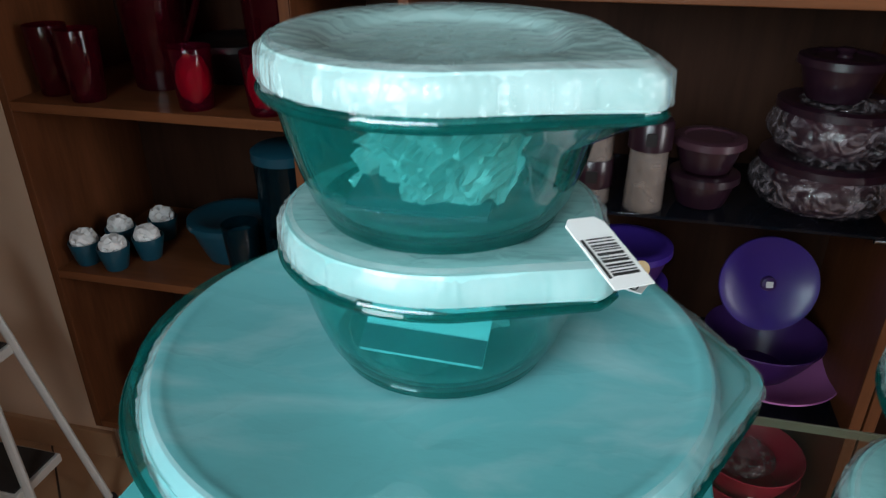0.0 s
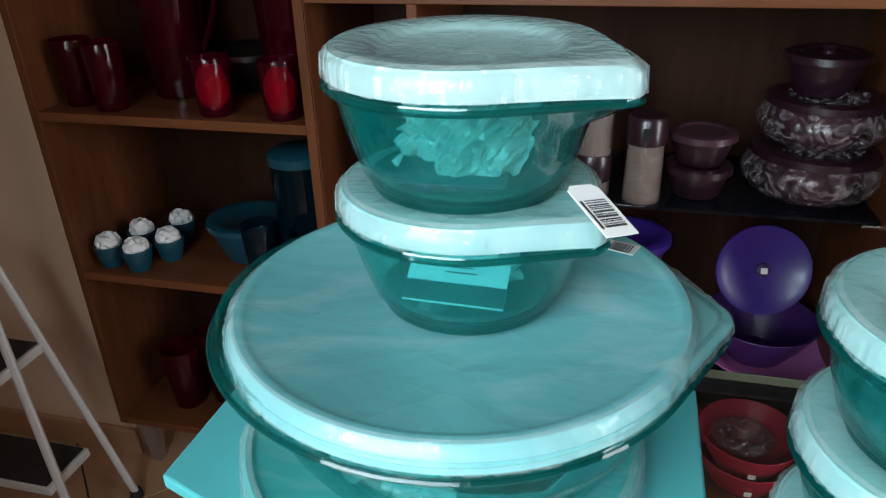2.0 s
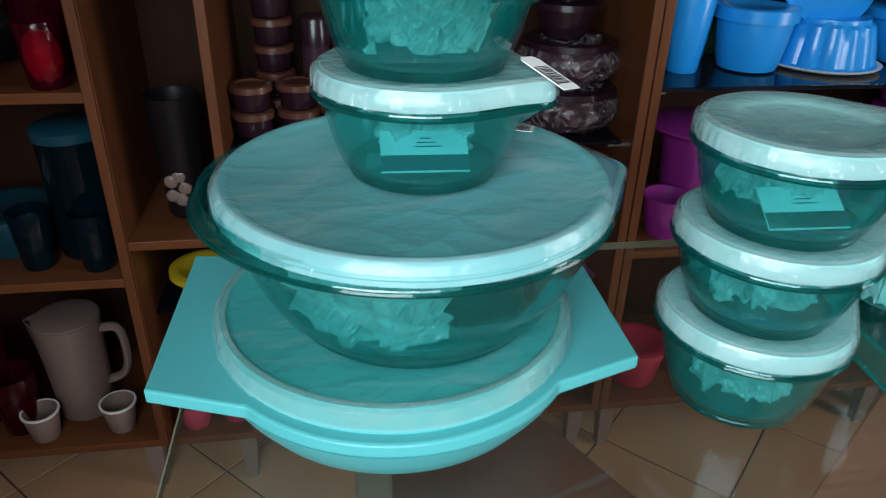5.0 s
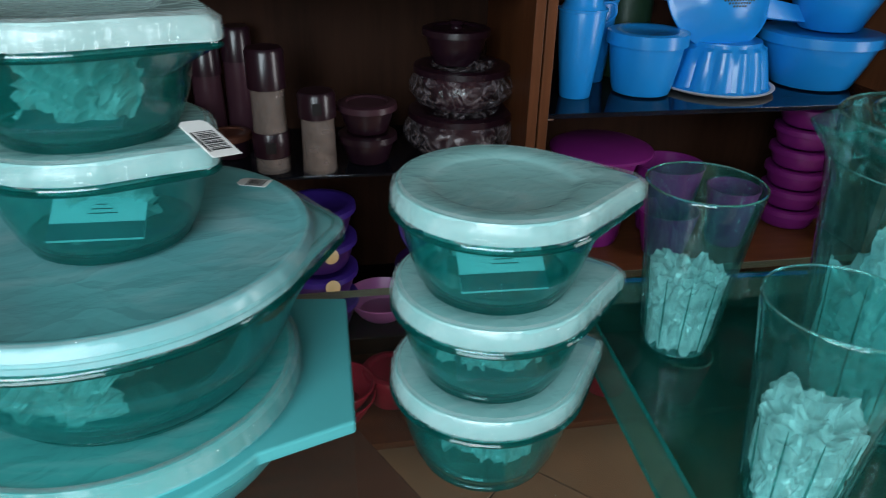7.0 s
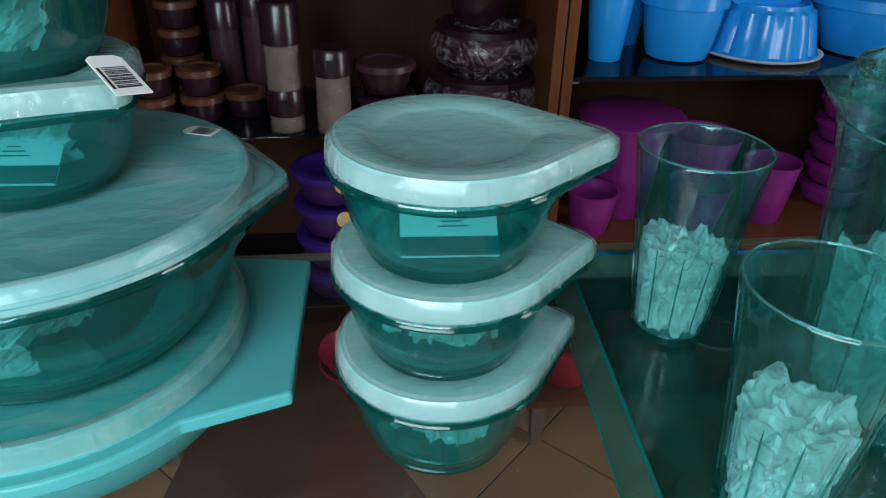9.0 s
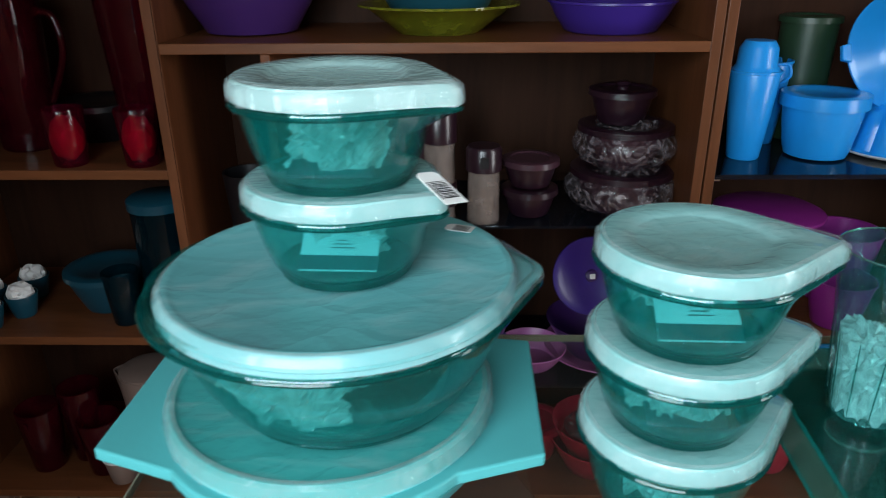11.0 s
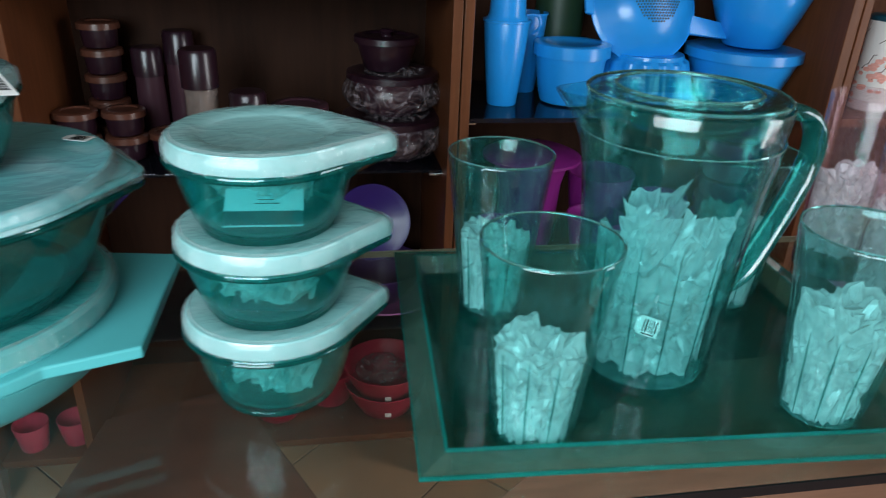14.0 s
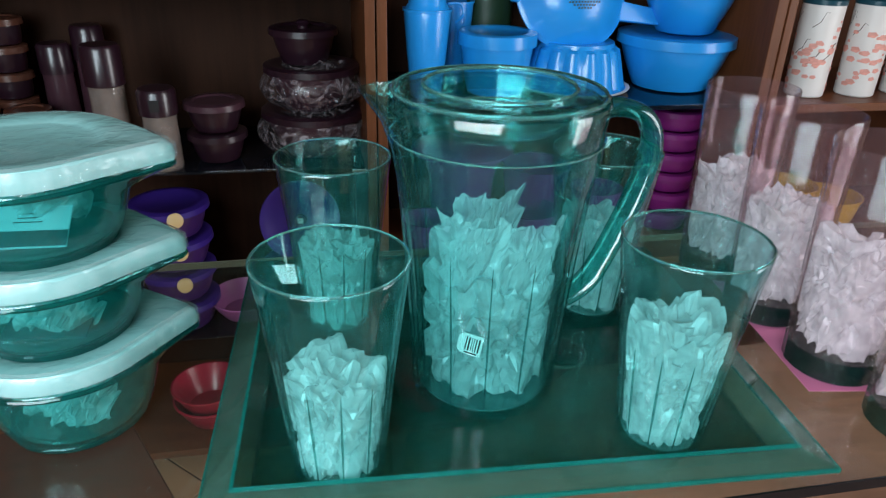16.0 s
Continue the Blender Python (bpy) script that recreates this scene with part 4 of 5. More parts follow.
# rosy clear tall tumblers beside the tray
for k, (x, y) in enumerate(((0.890, 0.492), (0.890, 0.405), (0.894, 0.317), (0.906, 0.235))):
    ob = thing("tall_tumbler", "tall rosy clear tumbler with a dark ribbed base", "tumbler", (x, y, TZ + 0.0008), 13 * k, "row of tall tumblers")
    rt, rb, h = 0.0415, 0.037, 0.190
    part("wall", lathe([(rb, 0.022), (rb + 0.001, 0.05), (rt, h - 0.001), (rt - 0.0006, h), (rt - 0.0018, h), (rb - 0.0018, 0.05), (rb - 0.0022, 0.022), (rb, 0.022)], 64), M_PINKCLEAR, ob, "rosy clear wall")
    part("base", lathe([(0, 0), (rb * 0.9, 0), (rb, 0.003), (rb + 0.0006, 0.0217), (0, 0.0217)], 72, fluted(18, 0.002, 0.001, 0.03)), M_DARKCLEAR, ob, "dark green ribbed base")
    bag = part("film_bag", stuffing(rb - 0.0035, rb - 0.0015, 0.088, 40 + k, 5), M_TISSUE, ob, "white crumpled film stuffed inside", False)
    bag.location = (0, 0, 0.0225)
part("sheet", slab([(0.853, 0.285), (0.918, 0.275), (0.943, 0.465), (0.873, 0.475)], TZ + 0.0001, TZ + 0.0006), M_PINKPAPER, thing("paper_sheet", "pink paper sheet under the tall tumblers", "paper"), "", False)


# ---- things on the shelves ----
SPOT = SHELVES


def cup(name, label, category, place, rb, rt, h, mat, group="", turn=0.0, rim=None, flutes=0, t=0.002):
    ob = thing(name, label, category, place, turn, group)
    prof = [(0, 0), (rb * 0.93, 0), (rb, 0.003), (rb + (rt - rb) * 0.55, h * 0.5), (rt, h - 0.002), (rt - t * 0.3, h), (rt - t, h), (rb + (rt - rb) * 0.55 - t, h * 0.5), (rb - t, 0.006), (0, 0.006)]
    part("body", lathe(prof, 40, fluted(flutes, 0.003, 0.004, h * 0.95) if flutes else None), mat, ob)
    if rim:
        part("rim", lathe([(rt - 0.001, h - 0.004), (rt + 0.002, h - 0.003), (rt + 0.002, h + 0.001), (rt - 0.002, h + 0.001), (rt - 0.001, h - 0.004)], 40), rim, ob)
    return ob


def tub(name, label, place, rb, rt, h, mat, lidmat=None, group="", knob=False, turn=0.0, category="container", lid_drop=0.006):
    """A round container with a rounded foot, a flat overhanging lid and a seal ring."""
    ob = thing(name, label, category, place, turn, group)
    part("body", lathe([(0, 0), (rb * 0.80, 0), (rb * 0.93, h * 0.03), (rb, h * 0.14), (rb + (rt - rb) * 0.5, h * 0.5), (rt - 0.001, h * 0.93), (rt - 0.001, h), (rt - 0.004, h), (rb * 0.9, h * 0.2), (0, h * 0.06)], 48), mat, ob)
    lid = part("lid", lathe([(0, h + 0.004), (rt * 0.70, h + 0.004), (rt * 0.76, h + 0.007), (rt * 0.95, h + 0.0075), (rt + 0.004, h + 0.005), (rt + 0.005, h - lid_drop), (rt + 0.0015, h - lid_drop), (rt + 0.001, h + 0.001), (0, h + 0.001)], 48), lidmat or mat, ob)
    if knob:
        part("knob", lathe([(0.012, h + 0.003), (0.010, h + 0.008), (0.014, h + 0.014), (0.010, h + 0.018), (0, h + 0.019)], 24), lidmat or mat, lid)
    return ob


SL1, SL2, SL3 = 0.9455, 0.5975, 0.2035
G_RED = "dark red tumblers on the shelf"
for x, y in ((-0.870, 1.25), (-0.785, 1.225)):
    cup("tumbler", "dark red clear tumbler on a wooden shelf", "tumbler", (x, y, SL1), 0.030, 0.037, 0.125, M_REDCLEAR, G_RED)
for k, (x, y) in enumerate(((-0.565, 1.222), (-0.430, 1.220))):
    ob = cup("tumbler", "red clear tumbler with pink film stuffed inside", "tumbler", (x, y, SL1), 0.030, 0.037, 0.105, M_REDPALE, G_RED)
    b = part("film_bag", crumple(0.030, 0.030, 0.042, 60 + k, 0.4, 3), M_PINKFILM, ob, "pink crumpled film", False)
    b.location = (0, 0, 0.048)
for x, y in ((-0.71, 1.35), (-0.465, 1.36)):
    ob = thing("tall_jug", "tall dark red clear jug on the shelf", "jug", (x, y, SL1), 0, "red jugs")
    part("body", lathe([(0, 0), (0.05, 0), (0.054, 0.004), (0.060, 0.15), (0.068, 0.29), (0.066, 0.29), (0.057, 0.15), (0.05, 0.008), (0, 0.008)], 48), M_REDCLEAR, ob)
    part("lid", lathe([(0, 0.302), (0.05, 0.302), (0.069, 0.294), (0.069, 0.286), (0, 0.290)], 40), M_REDCLEAR, ob)
    part("handle", tube(smooth_path([(0.062, 0, 0.26), (0.095, 0, 0.25), (0.10, 0, 0.18), (0.060, 0, 0.09)]), 0.007, 10), M_REDCLEAR, ob)
tub("bowl", "black lidded bowl at the back of the shelf", (-0.595, 1.42, SL1), 0.06, 0.09, 0.075, M_BLACK)
# petrol blue cups stuffed with white paper
for k, (x, y) in enumerate(((-0.880, 1.225), (-0.808, 1.218), (-0.850, 1.300), (-0.768, 1.275), (-0.792, 1.365))):
    ob = cup("cup", "small petrol blue cup stuffed with white tissue", "cup", (x, y, SL2), 0.022, 0.032, 0.050, M_PETROL, "blue cups")
    b = part("tissue", crumple(0.028, 0.026, 0.022, 70 + k, 0.6, 3), M_PAPER, ob, "crumpled white tissue", False)
    b.location = (0, 0, 0.052)
tub("bowl", "dark petrol blue bowl with lid", (-0.60, 1.33, SL2), 0.06, 0.085, 0.085, M_PETROL)
ob = thing("canister", "tall dark petrol clear canister with lid", "canister", (-0.455, 1.31, SL2), 0, "petrol canisters")
part("body", lathe([(0, 0), (0.052, 0), (0.056, 0.004), (0.060, 0.240), (0.057, 0.240), (0.053, 0.008), (0, 0.008)], 40), M_TEALDARK, ob)
part("lid", lathe([(0, 0.258), (0.054, 0.258), (0.063, 0.252), (0.063, 0.234), (0, 0.237)], 40), M_PETROL, ob)
for x, y in ((-0.535, 1.25), (-0.425, 1.235)):
    cup("tumbler", "dark petrol blue clear tumbler", "tumbler", (x, y, SL2), 0.028, 0.036, 0.115, M_TEALDARK, "petrol tumblers")
# cream jug and cups on the lowest shelf, dark red cups beside
ob = thing("jug", "cream plastic jug with handle on the lowest shelf", "jug", (-0.545, 1.31, SL3), 0)
part("body", lathe([(0, 0), (0.052, 0), (0.056, 0.005), (0.060, 0.10), (0.066, 0.235), (0.063, 0.235), (0.056, 0.10), (0.05, 0.01), (0, 0.01)], 48, lambda a, r, z: ((r + (0.016 * math.exp(-((a - math.pi) / 0.3) ** 2) if z > 0.2 and r > 0.02 else 0)) * math.cos(a), r * math.sin(a), z)), M_CREAMP, ob)
part("handle", tube(smooth_path([(0.060, 0, 0.205), (0.098, 0, 0.20), (0.104, 0, 0.13), (0.090, 0, 0.085), (0.056, 0, 0.07)]), 0.009, 10, 1.4), M_CREAMP, ob)
part("lid", lathe([(0, 0.246), (0.045, 0.246), (0.064, 0.240), (0.064, 0.2352), (0, 0.2352)], 40), M_CREAMP, ob)
for x, y in ((-0.605, 1.222), (-0.455, 1.232)):
    cup("cup", "small cream ribbed plastic cup", "cup", (x, y, SL3), 0.026, 0.035, 0.068, M_CREAMP, "cream cups", 0, M_PALE)
for x, y, h in ((-0.80, 1.27, 0.16), (-0.72, 1.31, 0.19), (-0.66, 1.26, 0.14)):
    cup("tumbler", "dark red tumbler on the lowest shelf", "tumbler", (x, y, SL3), 0.036, 0.046, h, M_REDCLEAR, G_RED)

# divided bay of the middle unit
ob = thing("vase", "black vase with a pale flower print", "vase", (-0.262, 1.30, 0.6725), 0)
part("body", lathe([(0, 0), (0.032, 0), (0.036, 0.01), (0.040, 0.10), (0.047, 0.20), (0.050, 0.235), (0.046, 0.235), (0.036, 0.10), (0, 0.02)], 40), M_BLACK, ob)
for k in range(5):
    pb = part("petal", crumple(0.013, 0.004, 0.013, 80 + k, 0.3, 2), M_CREAMP, ob, "pale flower print", False)
    pb.location = (-0.006 + 0.013 * math.cos(k * 1.26), -0.0365 - 0.001, 0.055 + 0.024 * math.sin(k * 1.26) + 0.01)
tub("bowl", "yellow lidded bowl in the lower bay", (-0.255, 1.34, 0.4725), 0.05, 0.072, 0.05, M_YELLOW)
part("shelf", box(-0.351, Y0 + 0.08, 0.466, -0.181, Y1 - 0.012, 0.472, 0.001), M_SHELFGLASS, mid_unit, "dark smoked glass shelf", False)
for k, (x, y) in enumerate(((-0.300, 1.228), (-0.215, 1.24))):
    ob = cup("cup", "coral pink flower-shaped cup on the lowest shelf", "cup", (x, y, 0.2035), 0.028, 0.036, 0.062, M_CORAL, "coral cups", 20 * k, None, 6)

# plum containers stacked in the wide bay
Z = 0.8185
for k in range(5):
    if k == 0:
        tub("spice_box", "plum brown round box with amber rim", (-0.085, 1.42, Z), 0.032, 0.035, 0.042, M_PLUM, M_GOLD, "plum boxes")
    else:
        tub("spice_box", "plum brown round box with amber rim", (-0.085, 1.42, Z + 0.0502 * k), 0.032, 0.035, 0.042, M_PLUM, M_GOLD, "plum boxes")
for x, y in ((-0.125, 1.325), (-0.040, 1.335), (0.035, 1.36)):
    for k in range(2 if x < 0 else 1):
        tub("spice_box", "plum brown round box with amber rim", (x, y, Z + 0.0502 * k), 0.033, 0.036, 0.042, M_PLUM, M_GOLD, "plum boxes")
for k, (x, y, h) in enumerate(((-0.005, 1.43, 0.20), (0.055, 1.45, 0.23))):
    ob = thing("shaker", "plum and clear tall seasoning shaker", "shaker", (x, y, Z), 0, "shakers")
    part("jar", lathe([(0, 0), (0.028, 0), (0.030, 0.003), (0.027, h * 0.72), (0.025, h * 0.72), (0, 0.005)], 36), M_PLUM_L, ob)
    part("cap", lathe([(0, h), (0.026, h), (0.030, h - 0.006), (0.030, h * 0.7201), (0, h * 0.7201)], 36), M_PLUM, ob)
for k, (x, y, h) in enumerate(((0.118, 1.275, 0.225), (0.203, 1.262, 0.150))):
    ob = thing("shaker", ("clear seasoning shaker with plum cap and band", "short clear seasoning shaker with plum cap")[k], "shaker", (x, y, Z), 0, "shakers")
    part("jar", lathe([(0, 0), (0.030, 0), (0.032, 0.003), (0.030, h * 0.68), (0.028, h * 0.68), (0.029, 0.006), (0, 0.006)], 36), M_CLEARJAR, ob, "clear jar")
    cp = part("cap", lathe([(0, h), (0.030, h), (0.034, h - 0.006), (0.034, h * 0.69), (0, h * 0.69)], 36), M_PLUM, ob, "plum cap")
    if k == 0:
        part("band", lathe([(0.0335, 0.030), (0.0345, 0.032), (0.0338, 0.075), (0.0325, 0.077), (0.0335, 0.030)], 36), M_PLUM, ob, "dark plum band")
        part("window", box(-0.009, -0.0356, 0.042, 0.009, -0.0335, 0.062), M_BLACK, ob, "dark square window", False)
    else:
        part("window", box(-0.008, -0.0348, h * 0.76, 0.008, -0.033, h * 0.90), M_BLACK, cp, "dark square window", False)
for k in range(2):
    tub("bowl", "small plum lidded bowl in a stack", (0.296, 1.305, Z + 0.059 * k), 0.040, 0.052, 0.050, M_PLUM, M_PLUM_L if k else M_PLUM, "plum bowls")
G_WR = "plum bowls in clear film"
for k, (r, h, z) in enumerate(((0.098, 0.082, Z), (0.088, 0.078, Z + 0.0905))):
    ob = tub("bowl", "dusty plum bowl wrapped in clear film", (0.482, 1.335, z), r * 0.62, r, h, M_PLUM_L, M_PLUM, G_WR)
    part("film_wrap", crumple(r * 1.16, r * 1.12, h * 0.64, 90 + k, 0.26, 5), M_WRAP, ob, "wrinkled clear film wrap", False).location = (0, 0, h * 0.56)
tub("bowl", "dark plum lidded bowl on top of the wrapped stack", (0.470, 1.335, Z + 0.177), 0.045, 0.060, 0.060, M_PLUM, M_PLUM, G_WR, True)

# violet ware on the middle glass shelf
Z = 0.4685
tray2 = thing("plate", "pink lilac round plate on the glass shelf", "plate", (0.470, 1.335, Z), 0)
part("dish", lathe([(0, 0), (0.08, 0), (0.115, 0.022), (0.125, 0.028), (0.124, 0.031), (0.112, 0.026), (0.08, 0.004), (0, 0.004)], 56), M_LILAC, tray2)
ob = cup("bowl", "dark violet plastic bowl on a lilac plate", "bowl", (0.455, 1.345, Z + 0.0045), 0.055, 0.105, 0.085, M_PURPLE_D)
pl = thing("plate", "violet round plate leaning upright in a bowl", "plate", (0.440, 1.335, Z + 0.192), 0)
pl.matrix_world = SPOT @ pose(0.440, 1.345, Z + 0.190, 72, 0, 4)
part("dish", lathe([(0, 0.004), (0.058, 0.004), (0.070, 0.010), (0.084, 0.012), (0.085, 0.009), (0.072, 0.006), (0.06, 0), (0, 0)], 56), M_PURPLE, pl)
part("knob", lathe([(0.014, 0.003), (0.012, 0.012), (0, 0.014)], 24), M_PURPLE_D, pl)
part("price_label", box(-0.006, -0.006, 0.0142, 0.006, 0.005, 0.0148), M_PAPER, pl, "tiny white price label", False)
for k in range(4):
    ob = tub("container", "violet lidded container with a yellow button", (0.190, 1.285, Z + 0.0695 * k), 0.058, 0.072, 0.0575, M_PURPLE_D, M_PURPLE, "violet containers")
    part("button", lathe([(0.015, 0), (0.015, 0.003), (0.010, 0.005), (0, 0.0055)], 20), M_BUTTON, ob, "cream yellow button").matrix_local = pose(0.022, -0.0735, 0.052, 78, 0, 16)
ob = cup("bowl", "pink lilac bowl beside violet containers", "bowl", (0.315, 1.30, Z), 0.05, 0.075, 0.045, M_LILAC)

# crimson bowls on the lowest shelf
for k in range(2):
    ob = cup("bowl", "crimson bowl stacked on the lowest shelf", "bowl", (0.465, 1.285, 0.2035 + 0.045 * k), 0.062, 0.098, 0.080, M_RED, "crimson bowls")
    part("price_label", box(-0.008, -0.0845, 0.028, 0.006, -0.0828, 0.038), M_PAPER, ob, "tiny price label", False)
film_lump = part("film_bag", crumple(0.06, 0.055, 0.022, 97, 0.5, 4), M_WRAP, ob, "clear film bag lying in the bowl", False)
film_lump.location = (-0.01, 0, 0.062)
tub("container", "crimson round container with pressed lid", (0.335, 1.33, 0.2035), 0.05, 0.062, 0.085, M_RED, M_RED, "crimson containers")
for k in range(2):
    cup("bowl", "crimson open bowl in a low stack", "bowl", (0.215, 1.285, 0.2035 + 0.034 * k), 0.048, 0.078, 0.062, M_RED, "low crimson bowls", 0, M_RED)

# upper shelf
tub("bowl", "dark violet bowl on the upper shelf", (-0.235, 1.35, 1.1665), 0.09, 0.135, 0.10, M_PURPLE_D)
bk = thing("basket", "olive clear bowl with petrol bowl inside", "bowl", (0.118, 1.335, 1.1665), 0)
part("body", lathe([(0, 0), (0.075, 0), (0.10, 0.02), (0.135, 0.045), (0.150, 0.048), (0.150, 0.052), (0.132, 0.050), (0.098, 0.024), (0.07, 0.004), (0, 0.004)], 64), M_OLIVE, bk, "olive clear wide-rimmed bowl")
cup("bowl", "dark petrol bowl nested in the olive bowl", "bowl", (0.118, 1.335, 1.1715), 0.065, 0.115, 0.085, M_PETROL)
cup("basin", "violet basin on the upper shelf", "basin", (0.435, 1.335, 1.1665), 0.085, 0.115, 0.055, M_PURPLE, rim=M_PURPLE)

# ---- sky blue ware on the right unit ----
Z = 0.9345
ob = cup("tumbler", "tall sky blue tumbler with a flask lid", "tumbler", (0.702, 1.300, Z), 0.030, 0.045, 0.165, M_BLUE, "", 0, M_BLUE)
part("lid", lathe([(0.043, 0.1652), (0.036, 0.175), (0.034, 0.205), (0.026, 0.218), (0, 0.219)], 36), M_BLUE, ob, "domed blue lid")
part("lid_cover", lathe([(0.0432, 0.1651), (0, 0.1651)], 36), M_BLUE_D, ob)
part("carry_loop", tube(smooth_path([(0.040, 0.01, 0.172), (0.068, 0.02, 0.170), (0.074, 0.02, 0.150), (0.062, 0.03, 0.135)]), 0.003, 8), M_BLUE_D, ob, "thin blue loop")
tub("canister", "sky blue round canister with pressed lid", (0.846, 1.315, Z), 0.060, 0.074, 0.115, M_BLUE, M_BLUE, category="canister", lid_drop=0.018)
ob = thing("jelly_mould", "sky blue fluted mould upside down on a white plate", "mould", (1.022, 1.345, Z), 0)
part("plate", lathe([(0, 0), (0.10, 0), (0.118, 0.006), (0.120, 0.009), (0.116, 0.010), (0.10, 0.0045), (0, 0.0045)], 56), M_PALE, ob, "off-white round plate")
part("mould", lathe([(0.112, 0.008), (0.108, 0.012), (0.098, 0.055), (0.090, 0.085), (0.080, 0.090), (0.078, 0.098), (0.074, 0.098), (0, 0.092)], 96, lambda a, r, z: ((r - (0.006 * (1 - abs(math.cos(a * 8))) if 0.011 < z < 0.088 and r > 0.02 else 0)) * math.cos(a), (r - (0.006 * (1 - abs(math.cos(a * 8))) if 0.011 < z < 0.088 and r > 0.02 else 0)) * math.sin(a), z)), M_BLUE, ob, "fluted blue mould")
# strainer tipped towards the room on top of the mould
st = thing("strainer", "sky blue strainer with a long flat handle", "strainer", (1.0, 1.32, 1.13), 0)
st.matrix_world = SPOT @ pose(1.005, 1.355, 1.122, 68, 0, 4)
part("bowl", lathe([(0, -0.062), (0.05, -0.056), (0.085, -0.036), (0.108, -0.006), (0.118, -0.001), (0.118, 0.003), (0.105, 0.0), (0.083, -0.033), (0.048, -0.053), (0, -0.059)], 64), M_BLUE, st, "round blue bowl").matrix_local = pose(0, 0, 0.0, 180, 0, 0)
hole = lathe([(0.0021, 0), (0.0021, 0.0008), (0, 0.0009)], 6)
first = part("hole", hole, M_CARDBAND, st, "", False)
first.location = (0, 0, 0.0621)
for i in range(-8, 9):
    for j in range(-8, 9):
        x, y = 0.0062 * i + 0.0031 * (j % 2), 0.0055 * j
        r = math.hypot(x, y)
        if r > 0.047 or (i == 0 and j == 0):
            continue
        o = first.copy()
        scene.collection.objects.link(o)
        o.parent = st
        n = Vector((x * 0.35 / 0.05, y * 0.35 / 0.05, 1)).normalized()
        o.matrix_local = Matrix.Translation((x, y, 0.0622 - 2.2 * r * r)) @ n.to_track_quat("Z", "Y").to_matrix().to_4x4()
hb = slab([(0.105, -0.020), (0.255, -0.013), (0.262, -0.008), (0.262, 0.008), (0.255, 0.013), (0.105, 0.020)], -0.006, 0.004, 0.002)
hd = part("handle", hb, M_BLUE, st, "long flat handle", False)
hd.matrix_local = pose(0, -0.02, 0.0, 0, 0, -9)
part("hanging_hole", lathe([(0.004, 0.0045), (0.004, 0.0052), (0, 0.0053)], 14), M_BLACK, hd, "", False).location = (0.248, 0, 0)
part("hook", slab([(-0.13, -0.014), (-0.112, -0.018), (-0.112, 0.018), (-0.13, 0.014)], -0.006, 0.004, 0.002), M_BLUE, st, "small blue hook", False)
tub("bowl", "wide sky blue bowl with pressed lid", (1.245, 1.345, Z), 0.085, 0.118, 0.105, M_BLUE, M_BLUE, lid_drop=0.014)
cup("bowl", "sky blue bowl standing on a lidded bowl", "bowl", (1.262, 1.35, Z + 0.1132), 0.060, 0.105, 0.115, M_BLUE)
cup("tumbler", "sky blue tumbler behind the canister", "tumbler", (0.775, 1.42, Z), 0.030, 0.044, 0.165, M_BLUE_D, "", 0, M_BLUE)
tub("canister", "dark green canister at the back of the shelf", (0.86, 1.46, Z), 0.05, 0.055, 0.24, material("dark_green_plastic", (0.015, 0.04, 0.02), 0.4))

# magenta ware under the glass shelf
Z = 0.6005
ob = thing("goblet_bowl", "magenta lidded bowl on a foot", "bowl", (0.79, 1.34, Z), 0)
part("body", lathe([(0, 0), (0.055, 0), (0.062, 0.02), (0.070, 0.15), (0.085, 0.21), (0.081, 0.21), (0.06, 0.15), (0, 0.02)], 48), M_MAGENTA, ob)
part("lid", lathe([(0, 0.222), (0.09, 0.220), (0.108, 0.212), (0.108, 0.206), (0, 0.208)], 48), M_MAGENTA, ob)
for k in range(6):
    tub("container", "magenta round container in a tall stack", (1.285, 1.36, Z + 0.0475 * k), 0.058, 0.066, 0.039, M_MAGENTA, M_MAGENTA, "magenta stack")
for x, y, rt, h in ((0.965, 1.36, 0.075, 0.16), (0.92, 1.25, 0.062, 0.10), (1.08, 1.28, 0.055, 0.13), (0.70, 1.25, 0.05, 0.09)):
    cup("bowl", "magenta plastic bowl on the shelf", "bowl", (x, y, Z), rt * 0.7, rt, h, M_MAGENTA, "magenta bowls", rim=M_MAGENTA)
for x, y in ((0.70, 1.27), (0.86, 1.30), (1.22, 1.28)):
    tub("container", "crimson lidded container on the lowest shelf", (x, y, 0.2035), 0.055, 0.07, 0.10, M_RED, M_RED, "crimson containers")
cup("cup", "crimson cup with a pale rim", "cup", (1.02, 1.235, 0.2035), 0.040, 0.062, 0.13, M_RED, "", 0, M_PALE)

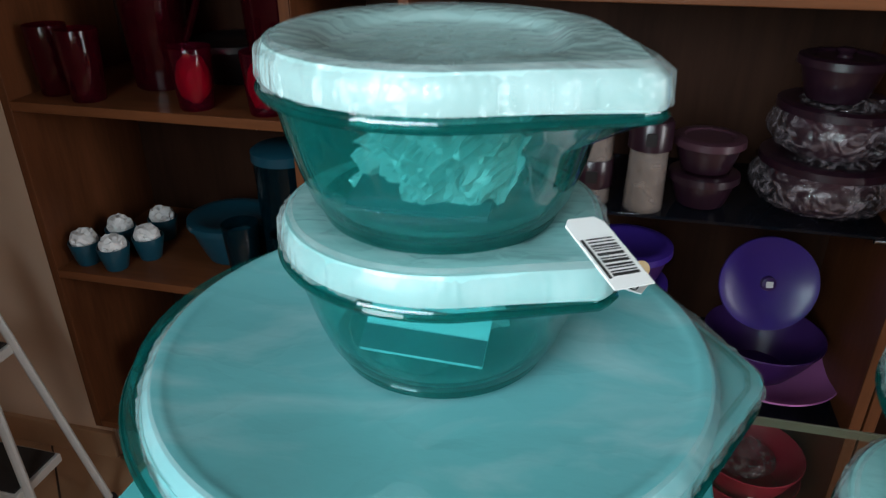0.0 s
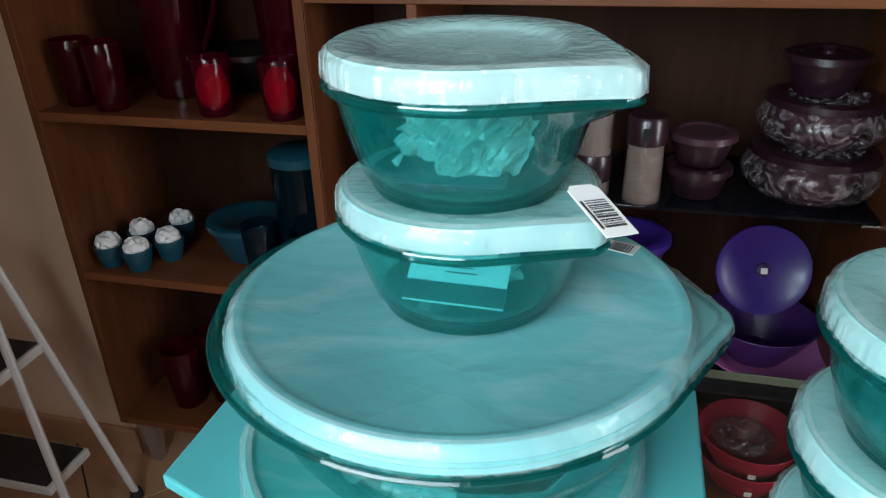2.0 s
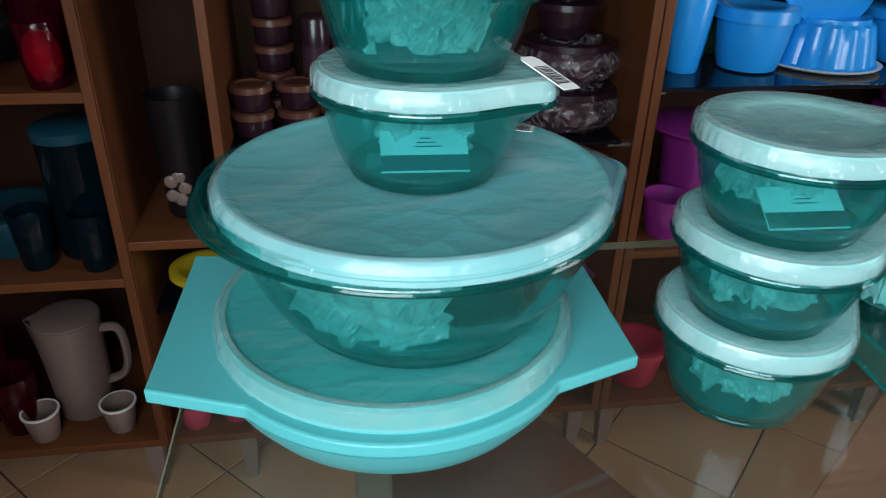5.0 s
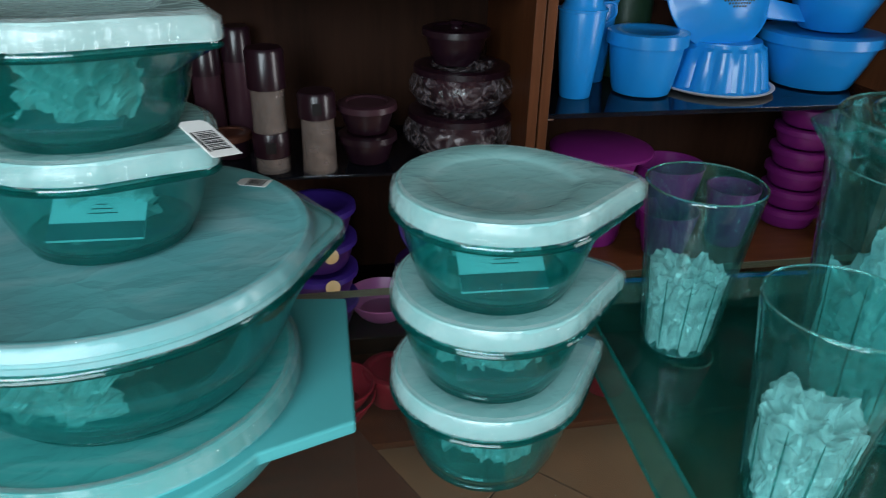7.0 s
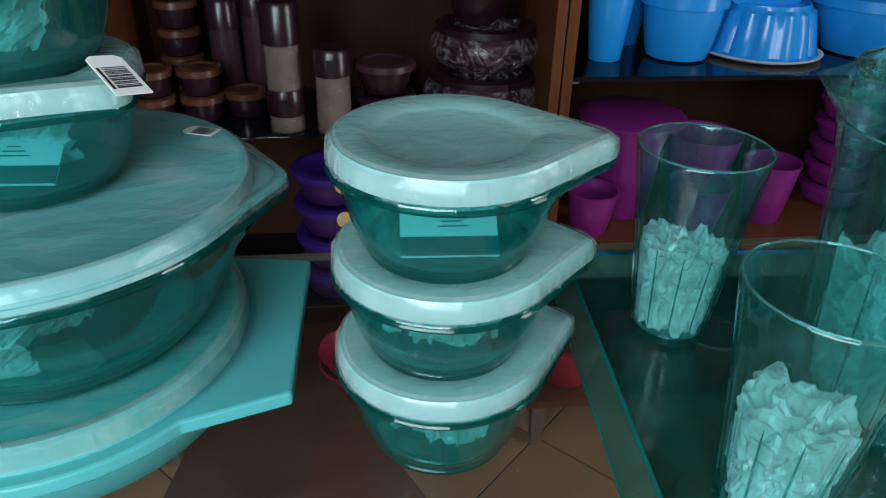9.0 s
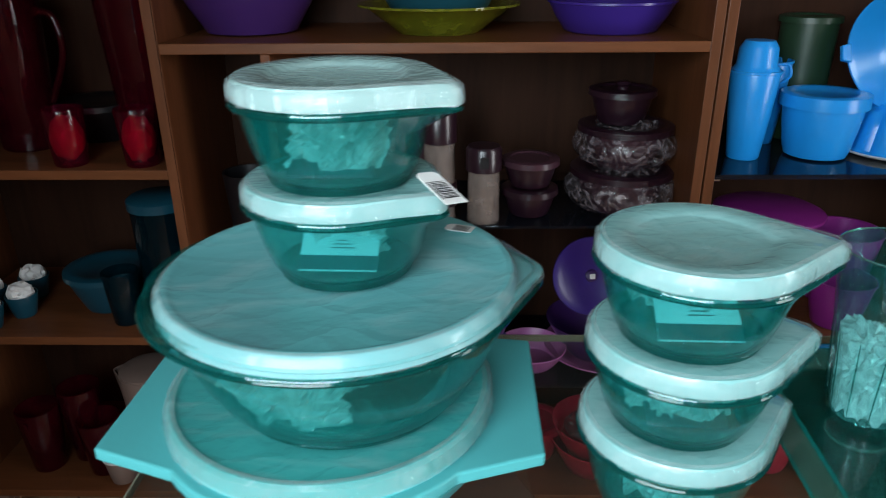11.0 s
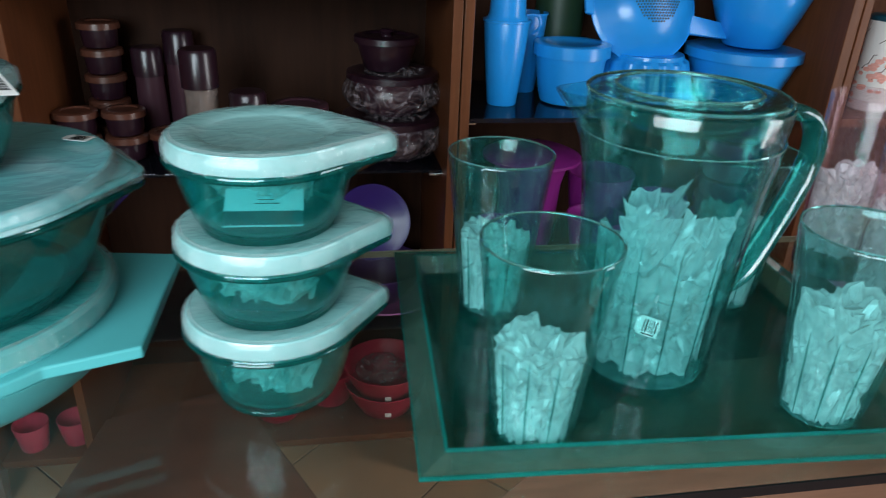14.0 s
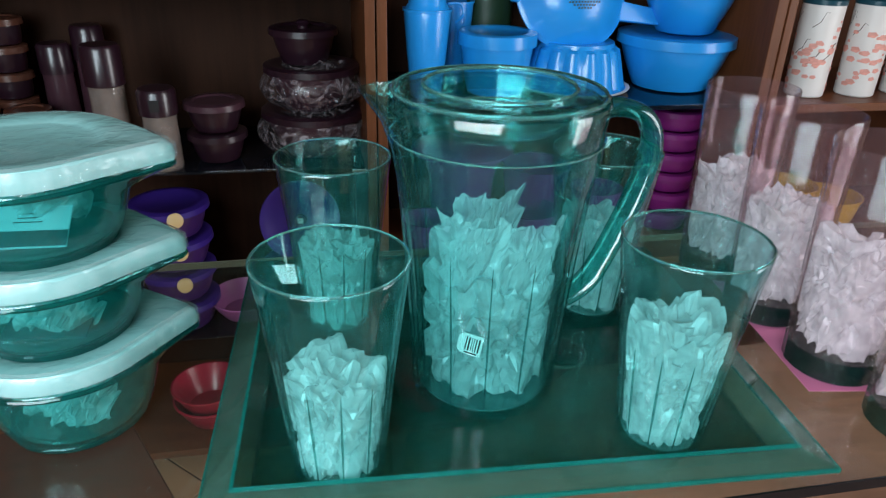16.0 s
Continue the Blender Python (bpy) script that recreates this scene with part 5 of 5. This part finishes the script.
# flowered canisters on the far unit
G_FL = "flowered canisters"
for k, (x, y) in enumerate(((1.515, 1.262), (1.632, 1.255), (1.75, 1.26))):
    ob = thing("canister", "white canister with pink blossom print and blue lid", "canister", (x, y, 0.9305), 40 * k, G_FL)
    part("body", lathe([(0, 0), (0.036, 0), (0.039, 0.003), (0.041, 0.185), (0.038, 0.185), (0, 0.01)], 48), M_PALE, ob, "white printed wall")
    part("lid", lathe([(0, 0.198), (0.036, 0.198), (0.042, 0.194), (0.042, 0.1852), (0, 0.1852)], 40), M_PETROL, ob, "petrol blue lid")
    rnd = random.Random(300 + k)
    for i in range(12):
        a = rnd.uniform(0, 6.28)
        z = rnd.uniform(0.02, 0.15)
        tw = [(0.0403 * math.cos(a + s * 0.16), 0.0403 * math.sin(a + s * 0.16), z + s * rnd.uniform(0.004, 0.011)) for s in range(5)]
        part("twig", tube(tw, 0.0009, 5), M_TWIG, ob)
    for i in range(90):
        a, z = rnd.uniform(0, 6.28), rnd.gauss(0.085, 0.045)
        if not 0.015 < z < 0.17:
            continue
        s = rnd.uniform(0.0045, 0.0115)
        f = part("blossom", lathe([(s, 0), (s * 0.6, 0.0008), (0, 0.001)], 7, lambda q, r, zz: (r * (0.75 + 0.25 * math.cos(q * 5)) * math.cos(q), r * (0.75 + 0.25 * math.cos(q * 5)) * math.sin(q), zz)), M_BLOSSOM, ob, "", False)
        f.matrix_local = Matrix.Translation((0.0402 * math.cos(a), 0.0402 * math.sin(a), z)) @ Vector((math.cos(a), math.sin(a), 0)).to_track_quat("Z", "Y").to_matrix().to_4x4()
for x, y, h in ((1.46, 1.27, 0.09), (1.56, 1.30, 0.11), (1.66, 1.27, 0.09)):
    cup("bowl", "yellow plastic bowl on a lower shelf", "bowl", (x, y, 0.6005), 0.05, 0.07, h, M_YELLOW, "yellow bowls", rim=M_YELLOW)

# ---- white step ladder by the wall ----
SPOT = Matrix.Identity(4)
lad = thing("step_ladder", "white metal step ladder with black rubber treads", "ladder", (-1.2, 1.0, FLOOR))
for sx in (-1, 1):
    part("rail", tube([(sx * 0.285, -0.06, 0.012), (sx * 0.15, 0.03, 0.66)], 0.012, 10, 0.7), M_WHITE, lad)
    part("rear_rail", tube([(sx * 0.285, 0.12, 0.012), (sx * 0.15, 0.075, 0.66)], 0.011, 10, 0.7), M_WHITE, lad)
    for y in (-0.06, 0.12):
        part("rubber_foot", lathe([(0, 0), (0.015, 0), (0.016, 0.004), (0.014, 0.02), (0, 0.02)], 16), M_TREAD, lad).location = (sx * 0.287, y, 0)
part("top_bar", tube([(-0.15, 0.05, 0.662), (0.15, 0.05, 0.662)], 0.014, 10), M_WHITE, lad)
for z, w in ((0.195, 0.245), (0.462, 0.190)):
    y = -0.015 + 0.05 * (z / 0.6)
    stp = part("step", box(-w, y - 0.062, z - 0.022, w, y + 0.066, z, 0.003), M_WHITE, lad, "", False)
    part("tread", box(-w + 0.008, y - 0.058, z + 0.0003, w - 0.008, y + 0.060, z + 0.005, 0.0015), M_TREAD, stp, "black rubber tread", False)

# ---- floor tiles, last ----
TS = 0.33
tile_bm = box(-TS / 2 + 0.0025, -TS / 2 + 0.0025, 0, TS / 2 - 0.0025, TS / 2 - 0.0025, 0.006, 0.0015)
tile_mesh = bpy.data.meshes.new("tile")
tile_bm.to_mesh(tile_mesh)
tile_bm.free()
tile_mesh.materials.append(M_TILE)
turned = Matrix.Rotation(radians(45), 4, "Z")
for i in range(-9, 10):
    for j in range(-9, 10):
        c = turned @ Vector((i * TS, j * TS, 0)) + Vector((0.66, 0.1, 0))
        if -1.75 < c.x < 2.45 and -1.65 < c.y < 1.6:
            t_ob = new("tile", tile_mesh)
            t_ob.parent = floor_ob
            t_ob.matrix_local = Matrix.Translation((c.x, c.y, FLOOR - 0.006)) @ turned
